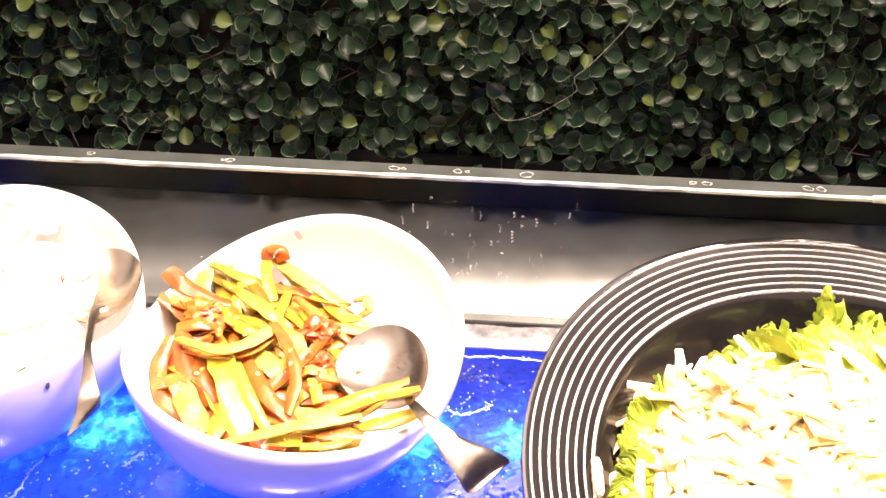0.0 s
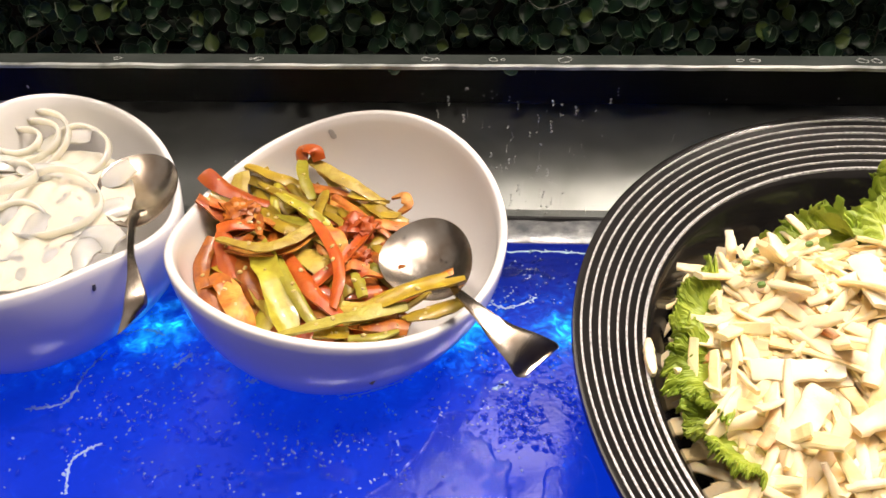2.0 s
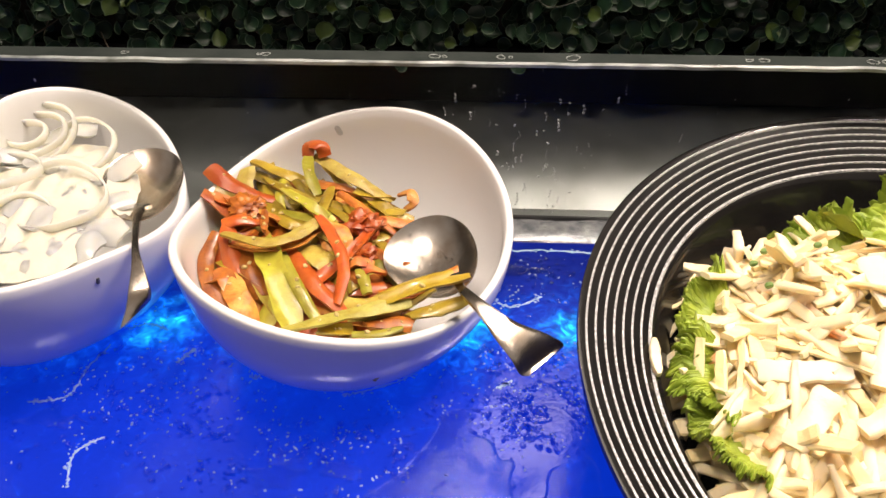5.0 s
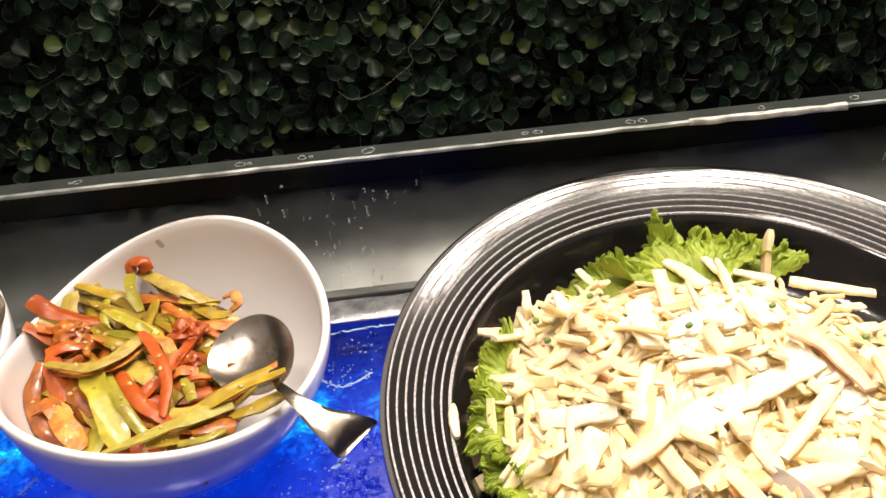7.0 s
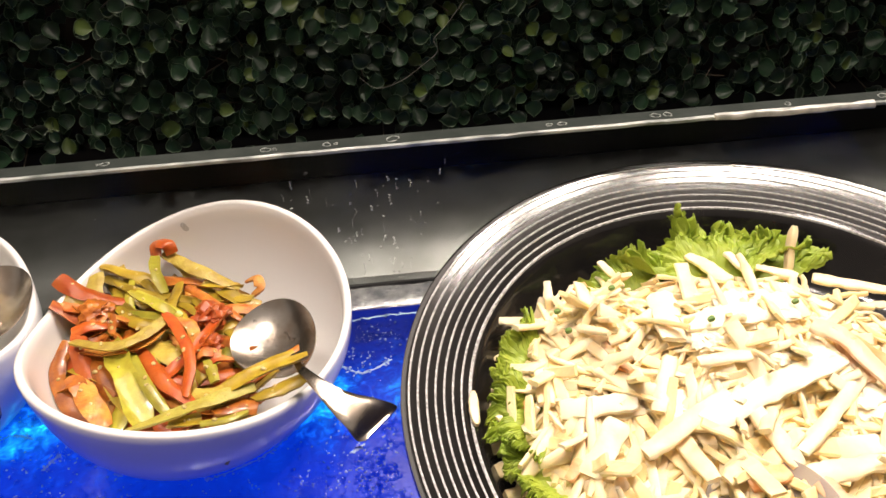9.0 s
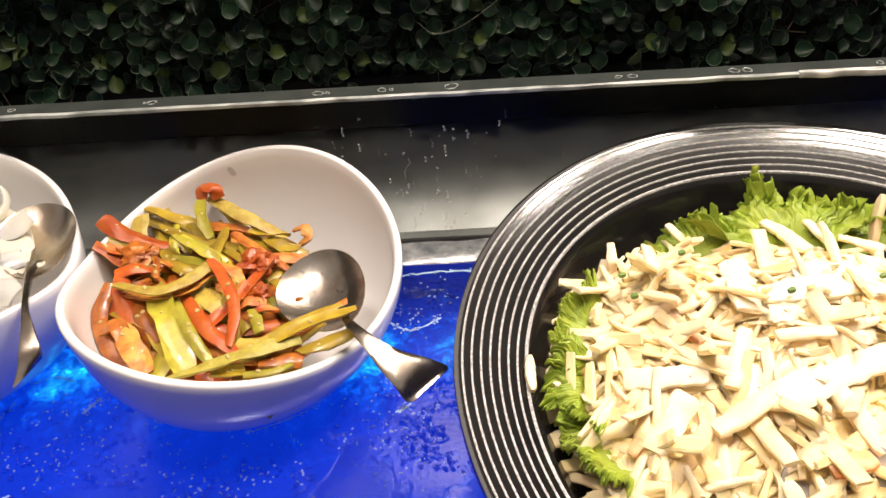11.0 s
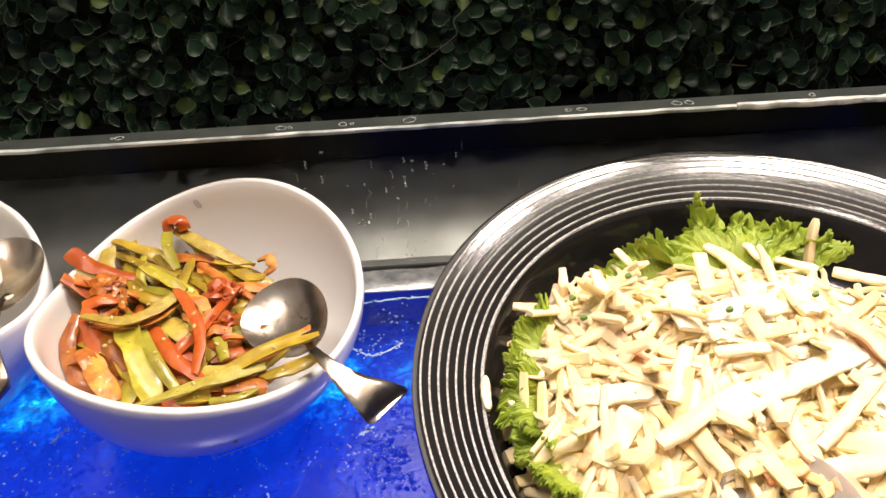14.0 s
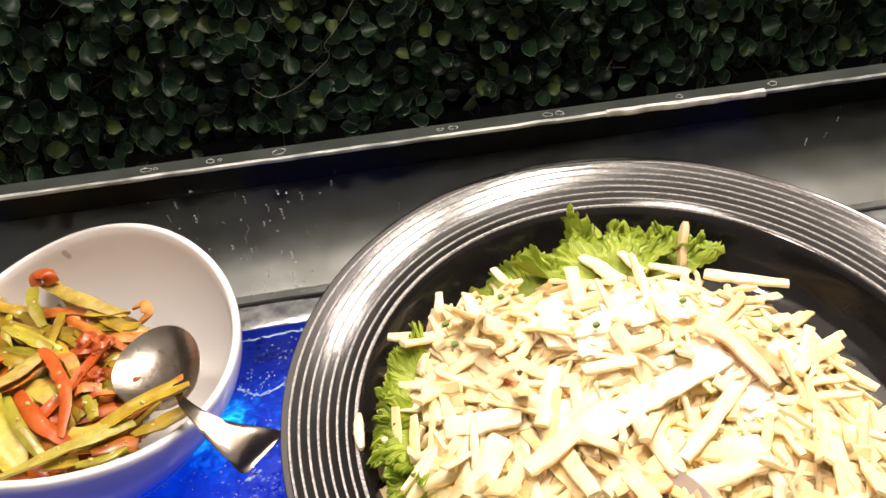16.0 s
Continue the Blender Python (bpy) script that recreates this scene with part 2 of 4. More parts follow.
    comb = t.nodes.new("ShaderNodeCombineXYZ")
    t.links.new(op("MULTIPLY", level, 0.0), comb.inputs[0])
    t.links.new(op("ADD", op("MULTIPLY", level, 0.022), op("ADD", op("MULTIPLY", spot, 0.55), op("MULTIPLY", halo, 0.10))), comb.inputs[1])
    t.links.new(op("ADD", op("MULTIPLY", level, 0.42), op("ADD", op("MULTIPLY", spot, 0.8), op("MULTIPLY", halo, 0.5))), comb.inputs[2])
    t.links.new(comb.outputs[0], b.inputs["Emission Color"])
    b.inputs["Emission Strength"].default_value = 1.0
    return m


PANEL = light_panel_material()


# ---- builders ----
def link(name, bm, mat, parent=None, label="", smooth=True):
    me = bpy.data.meshes.new(name)
    bmesh.ops.recalc_face_normals(bm, faces=bm.faces)
    bm.to_mesh(me)
    bm.free()
    me.materials.append(mat)
    if smooth:
        me.shade_smooth()
        me.set_sharp_from_angle(angle=radians(48))
    ob = new(name, me)
    if parent is not None:
        ob.parent = parent
    if label:
        ob["label"] = label
    return ob


def part(name, bm, mat, parent, label="", smooth=True):
    return link(name, bm, mat, parent, label, smooth)


def holder(name, label, category, group="", at=(0, 0, 0)):
    ob = new(name)
    ob.location = at
    return tagged(ob, label, category, group)


def box(lo, hi, bevel=0.0):
    bm = bmesh.new()
    bmesh.ops.create_cube(bm, size=1)
    for v in bm.verts:
        v.co = [lo[i] + (v.co[i] + 0.5) * (hi[i] - lo[i]) for i in range(3)]
    if bevel:
        bmesh.ops.bevel(bm, geom=bm.edges[:], offset=bevel, segments=2, affect="EDGES", profile=0.5)
    return bm


def rings(rows, closed_ends=True):
    """A skin over rows of points, each row a closed loop."""
    bm = bmesh.new()
    made = [[bm.verts.new(p) for p in row] for row in rows]
    for a, b in zip(made, made[1:]):
        n = len(a)
        for i in range(n):
            bm.faces.new((a[i], a[(i + 1) % n], b[(i + 1) % n], b[i]))
    if closed_ends:
        bm.faces.new(made[0])
        bm.faces.new(made[-1])
    return bm


def spline(points, n):
    """Catmull-Rom through the points, n samples."""
    p = [Vector(q) for q in points]
    if len(p) == 2:
        return [p[0].lerp(p[1], i / (n - 1)) for i in range(n)]
    p = [2 * p[0] - p[1]] + p + [2 * p[-1] - p[-2]]
    out = []
    for i in range(n):
        u = i / (n - 1) * (len(p) - 3)
        k = min(int(u), len(p) - 4)
        f = u - k
        a, b, c, d = p[k:k + 4]
        out.append(0.5 * (2 * b + (c - a) * f + (2 * a - 5 * b + 4 * c - d) * f * f + (3 * b - a - 3 * c + d) * f ** 3))
    return out


def ribbon_rows(points, width, thick, up=(0, 0, 1), n=12, cup=0.0, taper=0.5, twist=0.0, rough=0.0, seed=0, end=0.7):
    """Loops of a cut strip of food: a flattened, slightly cupped, uneven section along a path."""
    rnd = random.Random(seed)
    pts = spline(points, n)
    rows = []
    for i, p in enumerate(pts):
        d = (pts[min(i + 1, n - 1)] - pts[max(i - 1, 0)]).normalized()
        u = Vector(up)
        u = Matrix.Rotation(twist * (i / (n - 1) - 0.5), 3, d) @ u
        s = d.cross(u).normalized()
        u = s.cross(d).normalized()
        e = i / (n - 1)
        w = width * (1 - taper * abs(2 * e - 1) ** 3) * (1 + rnd.uniform(-rough, rough)) * 0.5
        h = thick * (1 + rnd.uniform(-rough, rough)) * 0.5
        if i in (0, n - 1):
            w, h = w * end, h * end
        row = []
        for a, b in ((-1, -0.5), (-0.75, -1), (0.75, -1), (1, -0.5), (1, 0.5), (0.75, 1), (-0.75, 1), (-1, 0.5)):
            row.append(p + s * (a * w) + u * (b * h - cup * a * a * width))
        rows.append(row)
    return rows


def ribbon(*a, **k):
    return rings(ribbon_rows(*a, **k))


# ---- room ----
def room_wall(name, lo, hi, mat, label):
    tagged(link(name, box(lo, hi), mat, smooth=False), label, "wall", kind="structure")


room_wall("wall_north", (-3, 2.9, 0), (3, 3.0, 2.6), WALLS, "plain cream wall behind the hedge")
room_wall("wall_south", (-3, -3.0, 0), (3, -2.9, 2.6), WALLS, "plain cream wall of the dining room")
room_wall("wall_east", (3, -3, 0), (3.1, 3, 2.6), WALLS, "plain cream wall of the dining room")
room_wall("wall_west", (-3.1, -3, 0), (-3, 3, 2.6), WALLS, "plain cream wall of the dining room")
tagged(link("floor", box((-3.1, -3, -0.1), (3.1, 3, 0)), FLOOR, smooth=False), "dark floor of the dining room", "floor", kind="structure")
tagged(link("ceiling", box((-3.1, -3, 2.6), (3.1, 3, 2.7)), WALLS, smooth=False), "plain ceiling over the buffet", "ceiling", kind="structure")

# ---- buffet counter ----
X0, X1 = -1.2, 1.4
TOP = 0.9
counter = holder("buffet_counter", "dark buffet counter with a lit blue top and steel ledge", "counter")
part("body", box((X0, -0.16, 0.0), (X1, 0.64, 0.872), 0.004), WOOD, counter, smooth=False)
# Unseen dark filler, added so the guard mirrors no blue glow here.
part("dark_filler", box((0.4315, -0.16, 0.874), (X1, 0.3795, TOP), 0.0015), GAP, counter, "unseen dark panel added to keep blue glow out of the guard", smooth=False)
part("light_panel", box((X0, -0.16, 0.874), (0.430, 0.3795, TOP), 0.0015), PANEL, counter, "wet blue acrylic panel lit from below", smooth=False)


def strip_profile(profile, x0, x1, nx, wob, seed):
    """A long strip of constant section along x with a slightly uneven surface."""
    rows = []
    for i in range(nx + 1):
        x = x0 + (x1 - x0) * i / nx
        rows.append([(x, y + wob * noise.noise((x * 60, y * 200, seed)), z + wob * noise.noise((x * 45, y * 200, seed + 7))) for y, z in profile])
    return rings(rows)


part("edge_strip", strip_profile([(0.380, 0.874), (0.380, 0.8992), (0.383, 0.9012), (0.389, 0.9004), (0.394, 0.9016), (0.400, 0.9004), (0.4025, 0.8985), (0.4025, 0.874)], X0, X1, 260, 0.0009, 1), STRIP, counter, "wet ribbed steel strip")
part("seal", box((X0, 0.4027, 0.874), (X1, 0.4046, 0.9003)), GAP, counter, "dark seal under the glass", smooth=False)
part("ledge", strip_profile([(0.4185, 0.874), (0.4185, 0.8835), (0.428, 0.8872), (0.440, 0.8913), (0.452, 0.8946), (0.464, 0.8968), (0.478, 0.8980), (0.50, 0.8985), (0.64, 0.8985), (0.64, 0.874)], X0, X1, 200, 0.00025, 5), LEDGE, counter, "brushed steel ledge that dips towards the glass")

guard = holder("glass_guard", "low clear acrylic guard with water drops along the counter", "glass panel")
GY0, GY1, GZ = 0.4048, 0.4172, 1.0055
part("panel", box((X0, GY0, 0.8966), (X1, GY1, GZ), 0.0012), GLASS, guard, smooth=False).visible_shadow = False
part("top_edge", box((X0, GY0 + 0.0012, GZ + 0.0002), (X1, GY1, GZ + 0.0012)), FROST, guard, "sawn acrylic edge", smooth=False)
# Added pale strip: the glint along the clear front edge, as colour.
part("front_glint", strip_profile([(GY0 - 0.0004, GZ - 0.0012), (GY0 - 0.0004, GZ + 0.0006), (GY0 + 0.0010, GZ + 0.0014), (GY0 + 0.0010, GZ + 0.0002), (GY0 - 0.0002, GZ - 0.0012)], X0, X1, 400, 0.0005, 3), FRONT_GLINT, guard, "uneven pale strip standing for the glint on the front edge")
smear = strip_profile([(GY0 - 0.0012, GZ - 0.0022), (GY0 - 0.0016, GZ - 0.0006), (GY0 - 0.0008, GZ + 0.0012), (GY0 + 0.0016, GZ + 0.0018), (GY0 + 0.0018, GZ + 0.0004), (GY0 - 0.0002, GZ - 0.0020)], 0.252, 0.352, 70, 0.0014, 9)
part("glue_smear", smear, material("dried_glue", (0.62, 0.62, 0.58), 0.35, second=(0.35, 0.36, 0.34), scale=120, bump=0.6, bump_scale=260), guard, "whitish smear of dried glue")
part("gasket", box((X0, GY0 - 0.0001, 0.8905), (X1, GY0 + 0.0040, 0.8965)), GAP, guard, "black rubber gasket", smooth=False)
part("rail", strip_profile([(GY0 + 0.0042, 0.8905), (GY0 + 0.0042, 0.8965), (GY1 + 0.0008, 0.8965), (GY1 + 0.0008, 0.8905)], X0, X1, 40, 0.0, 2), LEDGE, guard, "thin steel rail")


def drop_rows(at, r, h, axis, seed, n=9):
    """A flattened water drop as loops; axis 'z' lies on a level face, 'y' clings to the guard's front."""
    rnd = random.Random(seed)
    ph, k = rnd.uniform(0, 6.28), rnd.uniform(0.1, 0.45)
    rows = []
    for s, c in ((1.0, 0.0), (0.93, 0.45), (0.66, 0.8), (0.28, 0.98)):
        row = []
        for i in range(n):
            a = 2 * math.pi * i / n
            q = r * s * (1 + k * math.sin(2 * a + ph))
            u, v, w = q * math.cos(a), q * math.sin(a), h * c
            row.append((at[0] + u, at[1] + v, at[2] + w) if axis == "z" else (at[0] + u, at[1] - w, at[2] + v))
        rows.append(row)
    return rows


def add_rows(bm, rows, base=True):
    made = [[bm.verts.new(p) for p in row] for row in rows]
    for a, b in zip(made, made[1:]):
        n = len(a)
        for i in range(n):
            bm.faces.new((a[i], a[(i + 1) % n], b[(i + 1) % n], b[i]))
    if base:
        bm.faces.new(made[0])
    bm.faces.new(made[-1])


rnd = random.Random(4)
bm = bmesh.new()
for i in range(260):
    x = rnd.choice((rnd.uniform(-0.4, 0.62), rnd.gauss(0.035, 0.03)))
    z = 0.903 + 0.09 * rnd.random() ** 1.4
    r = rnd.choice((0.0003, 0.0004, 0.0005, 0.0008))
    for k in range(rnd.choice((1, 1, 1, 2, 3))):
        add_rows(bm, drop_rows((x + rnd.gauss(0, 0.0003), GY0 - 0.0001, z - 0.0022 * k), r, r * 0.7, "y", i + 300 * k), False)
# Grey tint carries the bright specks of light on these drops.
part("drop", bm, film_material("guard_drop_glints", (0.50, 0.52, 0.50), 0.5, 0.03), guard, "scattered water drops")["kind"] = "stuff"
BEAD = material("dried_drop", (0.45, 0.47, 0.45), 0.12, second=(0.25, 0.26, 0.25), scale=700, bump=0.6, bump_scale=900)


def bead(x, y, r, seed):
    """A dried drop on the guard's top edge: an uneven ring."""
    rnd = random.Random(seed)
    rows, n = [], 26
    for i in range(n + 1):
        a = 2 * math.pi * i / n
        w = 0.00030 + 0.00016 * math.sin(3 * a + seed)
        q = r * (1 + 0.14 * math.sin(2 * a + seed) + 0.06 * math.sin(5 * a))
        c = Vector((x + 1.3 * q * math.cos(a), y + q * math.sin(a), GZ + 0.0013))
        o = Vector((math.cos(a), math.sin(a), 0))
        rows.append([c + o * (w * math.cos(b)) + Vector((0, 0, w * math.sin(b))) for b in (0, 1.26, 2.51, 3.77, 5.03)])
    return rings(rows, False)


for i, (x, r) in enumerate(((-0.118, 0.0018), (-0.122, 0.0009), (-0.022, 0.0022), (-0.0165, 0.0010), (0.015, 0.0019), (0.0205, 0.0009), (0.055, 0.0029), (0.151, 0.0014), (0.159, 0.0019), (0.217, 0.0022), (0.2245, 0.0020), (0.30, 0.0016), (0.36, 0.0022), (-0.2, 0.0015))):
    part("dried_drop", bead(x, 0.4115, r, i), BEAD, guard)

base_board = tagged(link("base_board", box((X0, 0.545, 0.8987), (X1, 0.64, 0.944), 0.002), BOARD, smooth=False), "black glossy board under the hedge", "board", kind="structure")

# ---- water on the panel ----
rnd = random.Random(11)
water, beads = bmesh.new(), bmesh.new()
spots = [(-0.16, 0.28, 0.03), (-0.13, 0.25, 0.03), (-0.07, 0.23, 0.03), (0.035, 0.24, 0.018), (0.045, 0.255, 0.018), (-0.04, 0.225, 0.03), (-0.19, 0.24, 0.03), (0.03, 0.345, 0.02), (0.03, 0.285, 0.018), (-0.10, 0.215, 0.03), (0.02, 0.265, 0.03)]
for i in range(4600):
    cx, cy, s = spots[i % len(spots)]
    x, y = rnd.gauss(cx, s), rnd.gauss(cy, s * 0.6)
    if not (-0.3 < x < 0.2 and 0.12 < y < 0.374) or noise.noise((x * 55, y * 70, 3)) < rnd.uniform(-0.35, 0.25):
        continue
    r = min(0.0016, 0.00048 * rnd.paretovariate(2.0))
    add_rows(beads if i % 3 == 0 and r < 0.0008 else water, drop_rows((x, y, TOP + 0.0001), r, r * 0.7, "z", i, 12), False)
tagged(link("glinting_beads", beads, GLINT_BEADS), "fine beads of water on the blue panel, paled for their glints", "water", kind="stuff")
tagged(link("water_drops", water, SHADED_DROP), "small water drops spread over the blue panel", "water", kind="stuff")


def water_sheet(outline, seed, h=0.0009):
    """A flat puddle with a wandering shore and a rounded rim."""
    pts = spline([(x, y, 0) for x, y in outline + outline[:1]], 140)[:-1]
    c = sum(pts, Vector()) / len(pts)
    film = bmesh.new()
    rows = []
    for inset, k in ((0.0, 0.0), (0.0004, 0.6), (0.0010, 1.0), (0.0020, 0.95)):
        row = []
        for i, p in enumerate(pts):
            wob = 0.0009 * noise.noise((p.x * 260, p.y * 260, seed)) + 0.0016 * noise.noise((p.x * 90, p.y * 90, seed + 4))
            out = (p - c).normalized()
            q = p + out * (wob - inset)
            row.append((q.x, q.y, TOP + 0.0001 + h * k))
        rows.append(row)
    add_rows(film, rows, False)
    tagged(link("puddle", film, POOL), "flat clear puddle of water on the blue panel", "puddle", "puddles on the panel")


def patch(cx, cy, rx, ry, seed):
    rnd = random.Random(seed)
    k = [(n, rnd.uniform(-0.25, 0.25), rnd.uniform(0, 6.28)) for n in (2, 3, 5)]
    ring = [2 * math.pi * i / 14 for i in range(14)]
    return [(cx + rx * (1 + sum(m * math.sin(n * a + p) for n, m, p in k)) * math.cos(a), cy + ry * (1 + sum(m * math.sin(n * a + p) for n, m, p in k)) * math.sin(a)) for a in ring]


water_sheet([(-0.042, 0.199), (-0.028, 0.211), (-0.020, 0.223), (-0.012, 0.238), (-0.008, 0.247), (0.001, 0.251), (0.006, 0.244), (0.004, 0.236), (0.014, 0.232), (0.019, 0.222), (0.026, 0.220), (0.024, 0.211), (0.025, 0.202), (0.019, 0.180), (-0.010, 0.174), (-0.035, 0.183)], 1)
water_sheet([(0.039, 0.202), (0.042, 0.216), (0.052, 0.219), (0.060, 0.225), (0.064, 0.218), (0.064, 0.198), (0.051, 0.184), (0.039, 0.189)], 2)
for i, (x, y, a, b) in enumerate([(0.038, 0.246, 0.006, 0.003), (0.031, 0.241, 0.003, 0.002), (0.043, 0.236, 0.0026, 0.0018), (-0.160, 0.2985, 0.007, 0.0035), (-0.145, 0.281, 0.0045, 0.0055), (-0.116, 0.228, 0.004, 0.002), (-0.178, 0.297, 0.006, 0.003), (-0.103, 0.268, 0.005, 0.003), (-0.085, 0.207, 0.012, 0.007), (-0.013, 0.251, 0.005, 0.0016), (0.022, 0.2665, 0.005, 0.0013), (-0.055, 0.212, 0.009, 0.004), (0.03, 0.352, 0.012, 0.004), (-0.205, 0.235, 0.012, 0.006)]):
    water_sheet(patch(x, y, a, b, 50 + i), 10 + i, 0.0007)


def water_trail(points, seed):
    """A thin uneven line of water that has run together on the panel."""
    rnd = random.Random(seed)
    bm = bmesh.new()
    pts = spline([(x, y, TOP + 0.0001) for x, y in points], 46)
    rows = []
    for i, p in enumerate(pts):
        d = (pts[min(i + 1, 45)] - pts[max(i - 1, 0)]).normalized()
        o = Vector((-d.y, d.x, 0))
        c = p + o * (0.0012 * noise.noise((i * 0.5, seed, 0)))
        w = 0.0004 + 0.0012 * abs(noise.noise((i * 0.45, seed, 5)))
        rows.append([c - o * w, c - o * w * 0.6 + Vector((0, 0, w * 0.6)), c + o * w * 0.6 + Vector((0, 0, w * 0.6)), c + o * w])
    add_rows(bm, rows)
    for i, p in enumerate(pts):
        if rnd.random() < 0.5:
            r = rnd.uniform(0.0003, 0.0009)
            add_rows(bm, drop_rows(p + Vector((rnd.gauss(0, 0.0015), rnd.gauss(0, 0.0012), 0)), r, r * 0.5, "z", seed * 100 + i, 8), False)
    tagged(link("water_trail", bm, GLINT_TRAIL), "thin trail of beaded water on the blue panel", "water", "trails of water")


for i, pts in enumerate([[(-0.179, 0.198), (-0.183, 0.211), (-0.181, 0.218), (-0.172, 0.225)], [(-0.219, 0.244), (-0.206, 0.246), (-0.199, 0.251), (-0.197, 0.268), (-0.191, 0.284)], [(-0.186, 0.296), (-0.175, 0.300), (-0.163, 0.296)], [(-0.151, 0.273), (-0.147, 0.279), (-0.144, 0.283)], [(-0.111, 0.266), (-0.107, 0.265), (-0.103, 0.270)],
                         [(-0.061, 0.256), (-0.052, 0.258), (-0.030, 0.268), (-0.013, 0.285)], [(0.017, 0.264), (0.021, 0.266), (0.025, 0.269)], [(0.010, 0.330), (0.025, 0.322), (0.042, 0.331)], [(-0.020, 0.372), (0.010, 0.369), (0.045, 0.371), (0.080, 0.369)]]):
    water_trail(pts, i + 1)


# ---- bowls ----
def bowl(name, label, centre, base, rb, rim, mat):
    """An asymmetric bowl: a free rim curve over a round foot. rim(angle) gives the offset and the height."""
    n = 96
    ang = [2 * math.pi * i / n for i in range(n)]
    top = [Vector((centre[0] + rim(a)[0], centre[1] + rim(a)[1], rim(a)[2])) for a in ang]
    foot = [Vector((base[0] + rb * math.cos(a), base[1] + rb * math.sin(a), TOP)) for a in ang]

    def loop(s, inner):
        u, v = math.sin(s * math.pi / 2) ** 0.92, (1 - math.cos(s * math.pi / 2)) * 0.62 + 0.38 * s
        row = []
        for t, f in zip(top, foot):
            c = Vector((centre[0], centre[1], 0))
            p = Vector((f.x + (t.x - f.x) * u, f.y + (t.y - f.y) * u, f.z + (t.z - f.z) * v))
            if inner:
                out = Vector((p.x - c.x, p.y - c.y, 0))
                p -= out.normalized() * (0.0042 if s > 0.99 else 0.005)
                p.z = p.z + 0.006 * (1 - s)
            row.append(p)
        return row

    rows = [[base + (f - base) * 0.86 + Vector((0, 0, 0.0018)) for f in foot], [base + (f - base) * 0.9 for f in foot]]
    rows += [loop(i / 22, False) for i in range(23)]
    outer, inner = rows[-1], loop(1.0, True)
    rows.append([o.lerp(q, 0.15) + Vector((0, 0, 0.0010)) for o, q in zip(outer, inner)])
    rows.append([o.lerp(q, 0.5) + Vector((0, 0, 0.0016)) for o, q in zip(outer, inner)])
    rows.append([o.lerp(q, 0.85) + Vector((0, 0, 0.0010)) for o, q in zip(outer, inner)])
    rows += [loop(i / 22, True) for i in range(22, 0, -1)]
    return tagged(link(name, rings(rows), mat), label, "bowl", "white bowls on the counter")


def pepper_rim(a):
    r = 0.0860 - 0.0036 * math.cos(2 * a) + 0.0032 * math.sin(2 * a) + 0.0028 * math.cos(3 * a) + 0.0020 * math.sin(3 * a)
    x, y = r * math.cos(a), r * math.sin(a)
    return x, y, 0.9680 - 0.115 * x + 0.020 * y - 0.0079 * math.cos(2 * a) + 0.0120 * math.sin(2 * a)


def onion_rim(a):
    r = 0.0698 - 0.0180 * math.cos(2 * a) + 0.0058 * math.sin(2 * a) + 0.0089 * math.cos(3 * a) - 0.0019 * math.sin(3 * a)
    x, y = r * math.cos(a), r * math.sin(a)
    return x, y, 0.9850 - 0.3325 * x - 0.0451 * y


PEPPER_C, ONION_C = Vector((-0.0623, 0.3152, 0)), Vector((-0.2093, 0.3140, 0))
bowl("bowl", "white porcelain bowl with a slanting rim holding pepper strips", PEPPER_C, Vector((-0.0625, 0.3125, TOP)), 0.0425, pepper_rim, PORCELAIN)
bowl("bowl", "white porcelain bowl with a slanting rim holding sliced onion", ONION_C, Vector((-0.230, 0.322, TOP)), 0.044, onion_rim, PORCELAIN)


# ---- black plate ----
PC = Vector((0.2261, 0.2263, 0))
PR = 0.1776


def plate_tilt(x, y, z):
    f = min(1.0, max(0.0, (z - 0.905) / 0.04))
    return z + f * (-0.0265 * x + 0.0475 * y)


def lathe(profile, n=160, caps=True):
    rows = []
    for r, z in profile:
        row = []
        for i in range(n):
            a = 2 * math.pi * i / n
            x, y = r * math.cos(a), r * math.sin(a)
            row.append((PC.x + x, PC.y + y, plate_tilt(x, y, z)))
        rows.append(row)
    return rings(rows, caps)


def rim_z(r):
    """Height of the plate's upper rim face at radius r."""
    s = (r - 0.142) / (PR - 0.142)
    return 0.9545 + 0.0145 * s ** 0.85


plate = holder("plate", "large round black plate with white concentric stripes on its rim", "plate")
profile = [(0.088, 0.9030), (0.090, 0.9000), (0.096, 0.9000), (0.098, 0.9040), (0.118, 0.9150), (0.136, 0.9400), (0.160, 0.9560), (0.1755, 0.9640), (0.1776, 0.9668), (0.1772, 0.9690)]
profile += [(0.1766, rim_z(0.1766) + 0.0004)]
profile += [(0.1772 - 0.0346 * i / 12, rim_z(0.1772 - 0.0346 * i / 12) + 0.0004) for i in range(1, 13)]
profile += [(0.1412, 0.9530), (0.1385, 0.9490), (0.134, 0.9410), (0.127, 0.9330), (0.115, 0.9265), (0.08, 0.9240), (0.01, 0.9235)]
part("dish", lathe(profile), BLACKWARE, plate)
for k in range(8):
    r = 0.1452 + 0.00405 * k
    w = 0.00065 if k else 0.0010
    part("stripe", lathe([(r - w, rim_z(r - w) + 0.0002), (r - w * 0.6, rim_z(r) + 0.00085), (r + w * 0.6, rim_z(r) + 0.00085), (r + w, rim_z(r + w) + 0.0002)], 200, False), STRIPE, plate, "speckled white stripe")


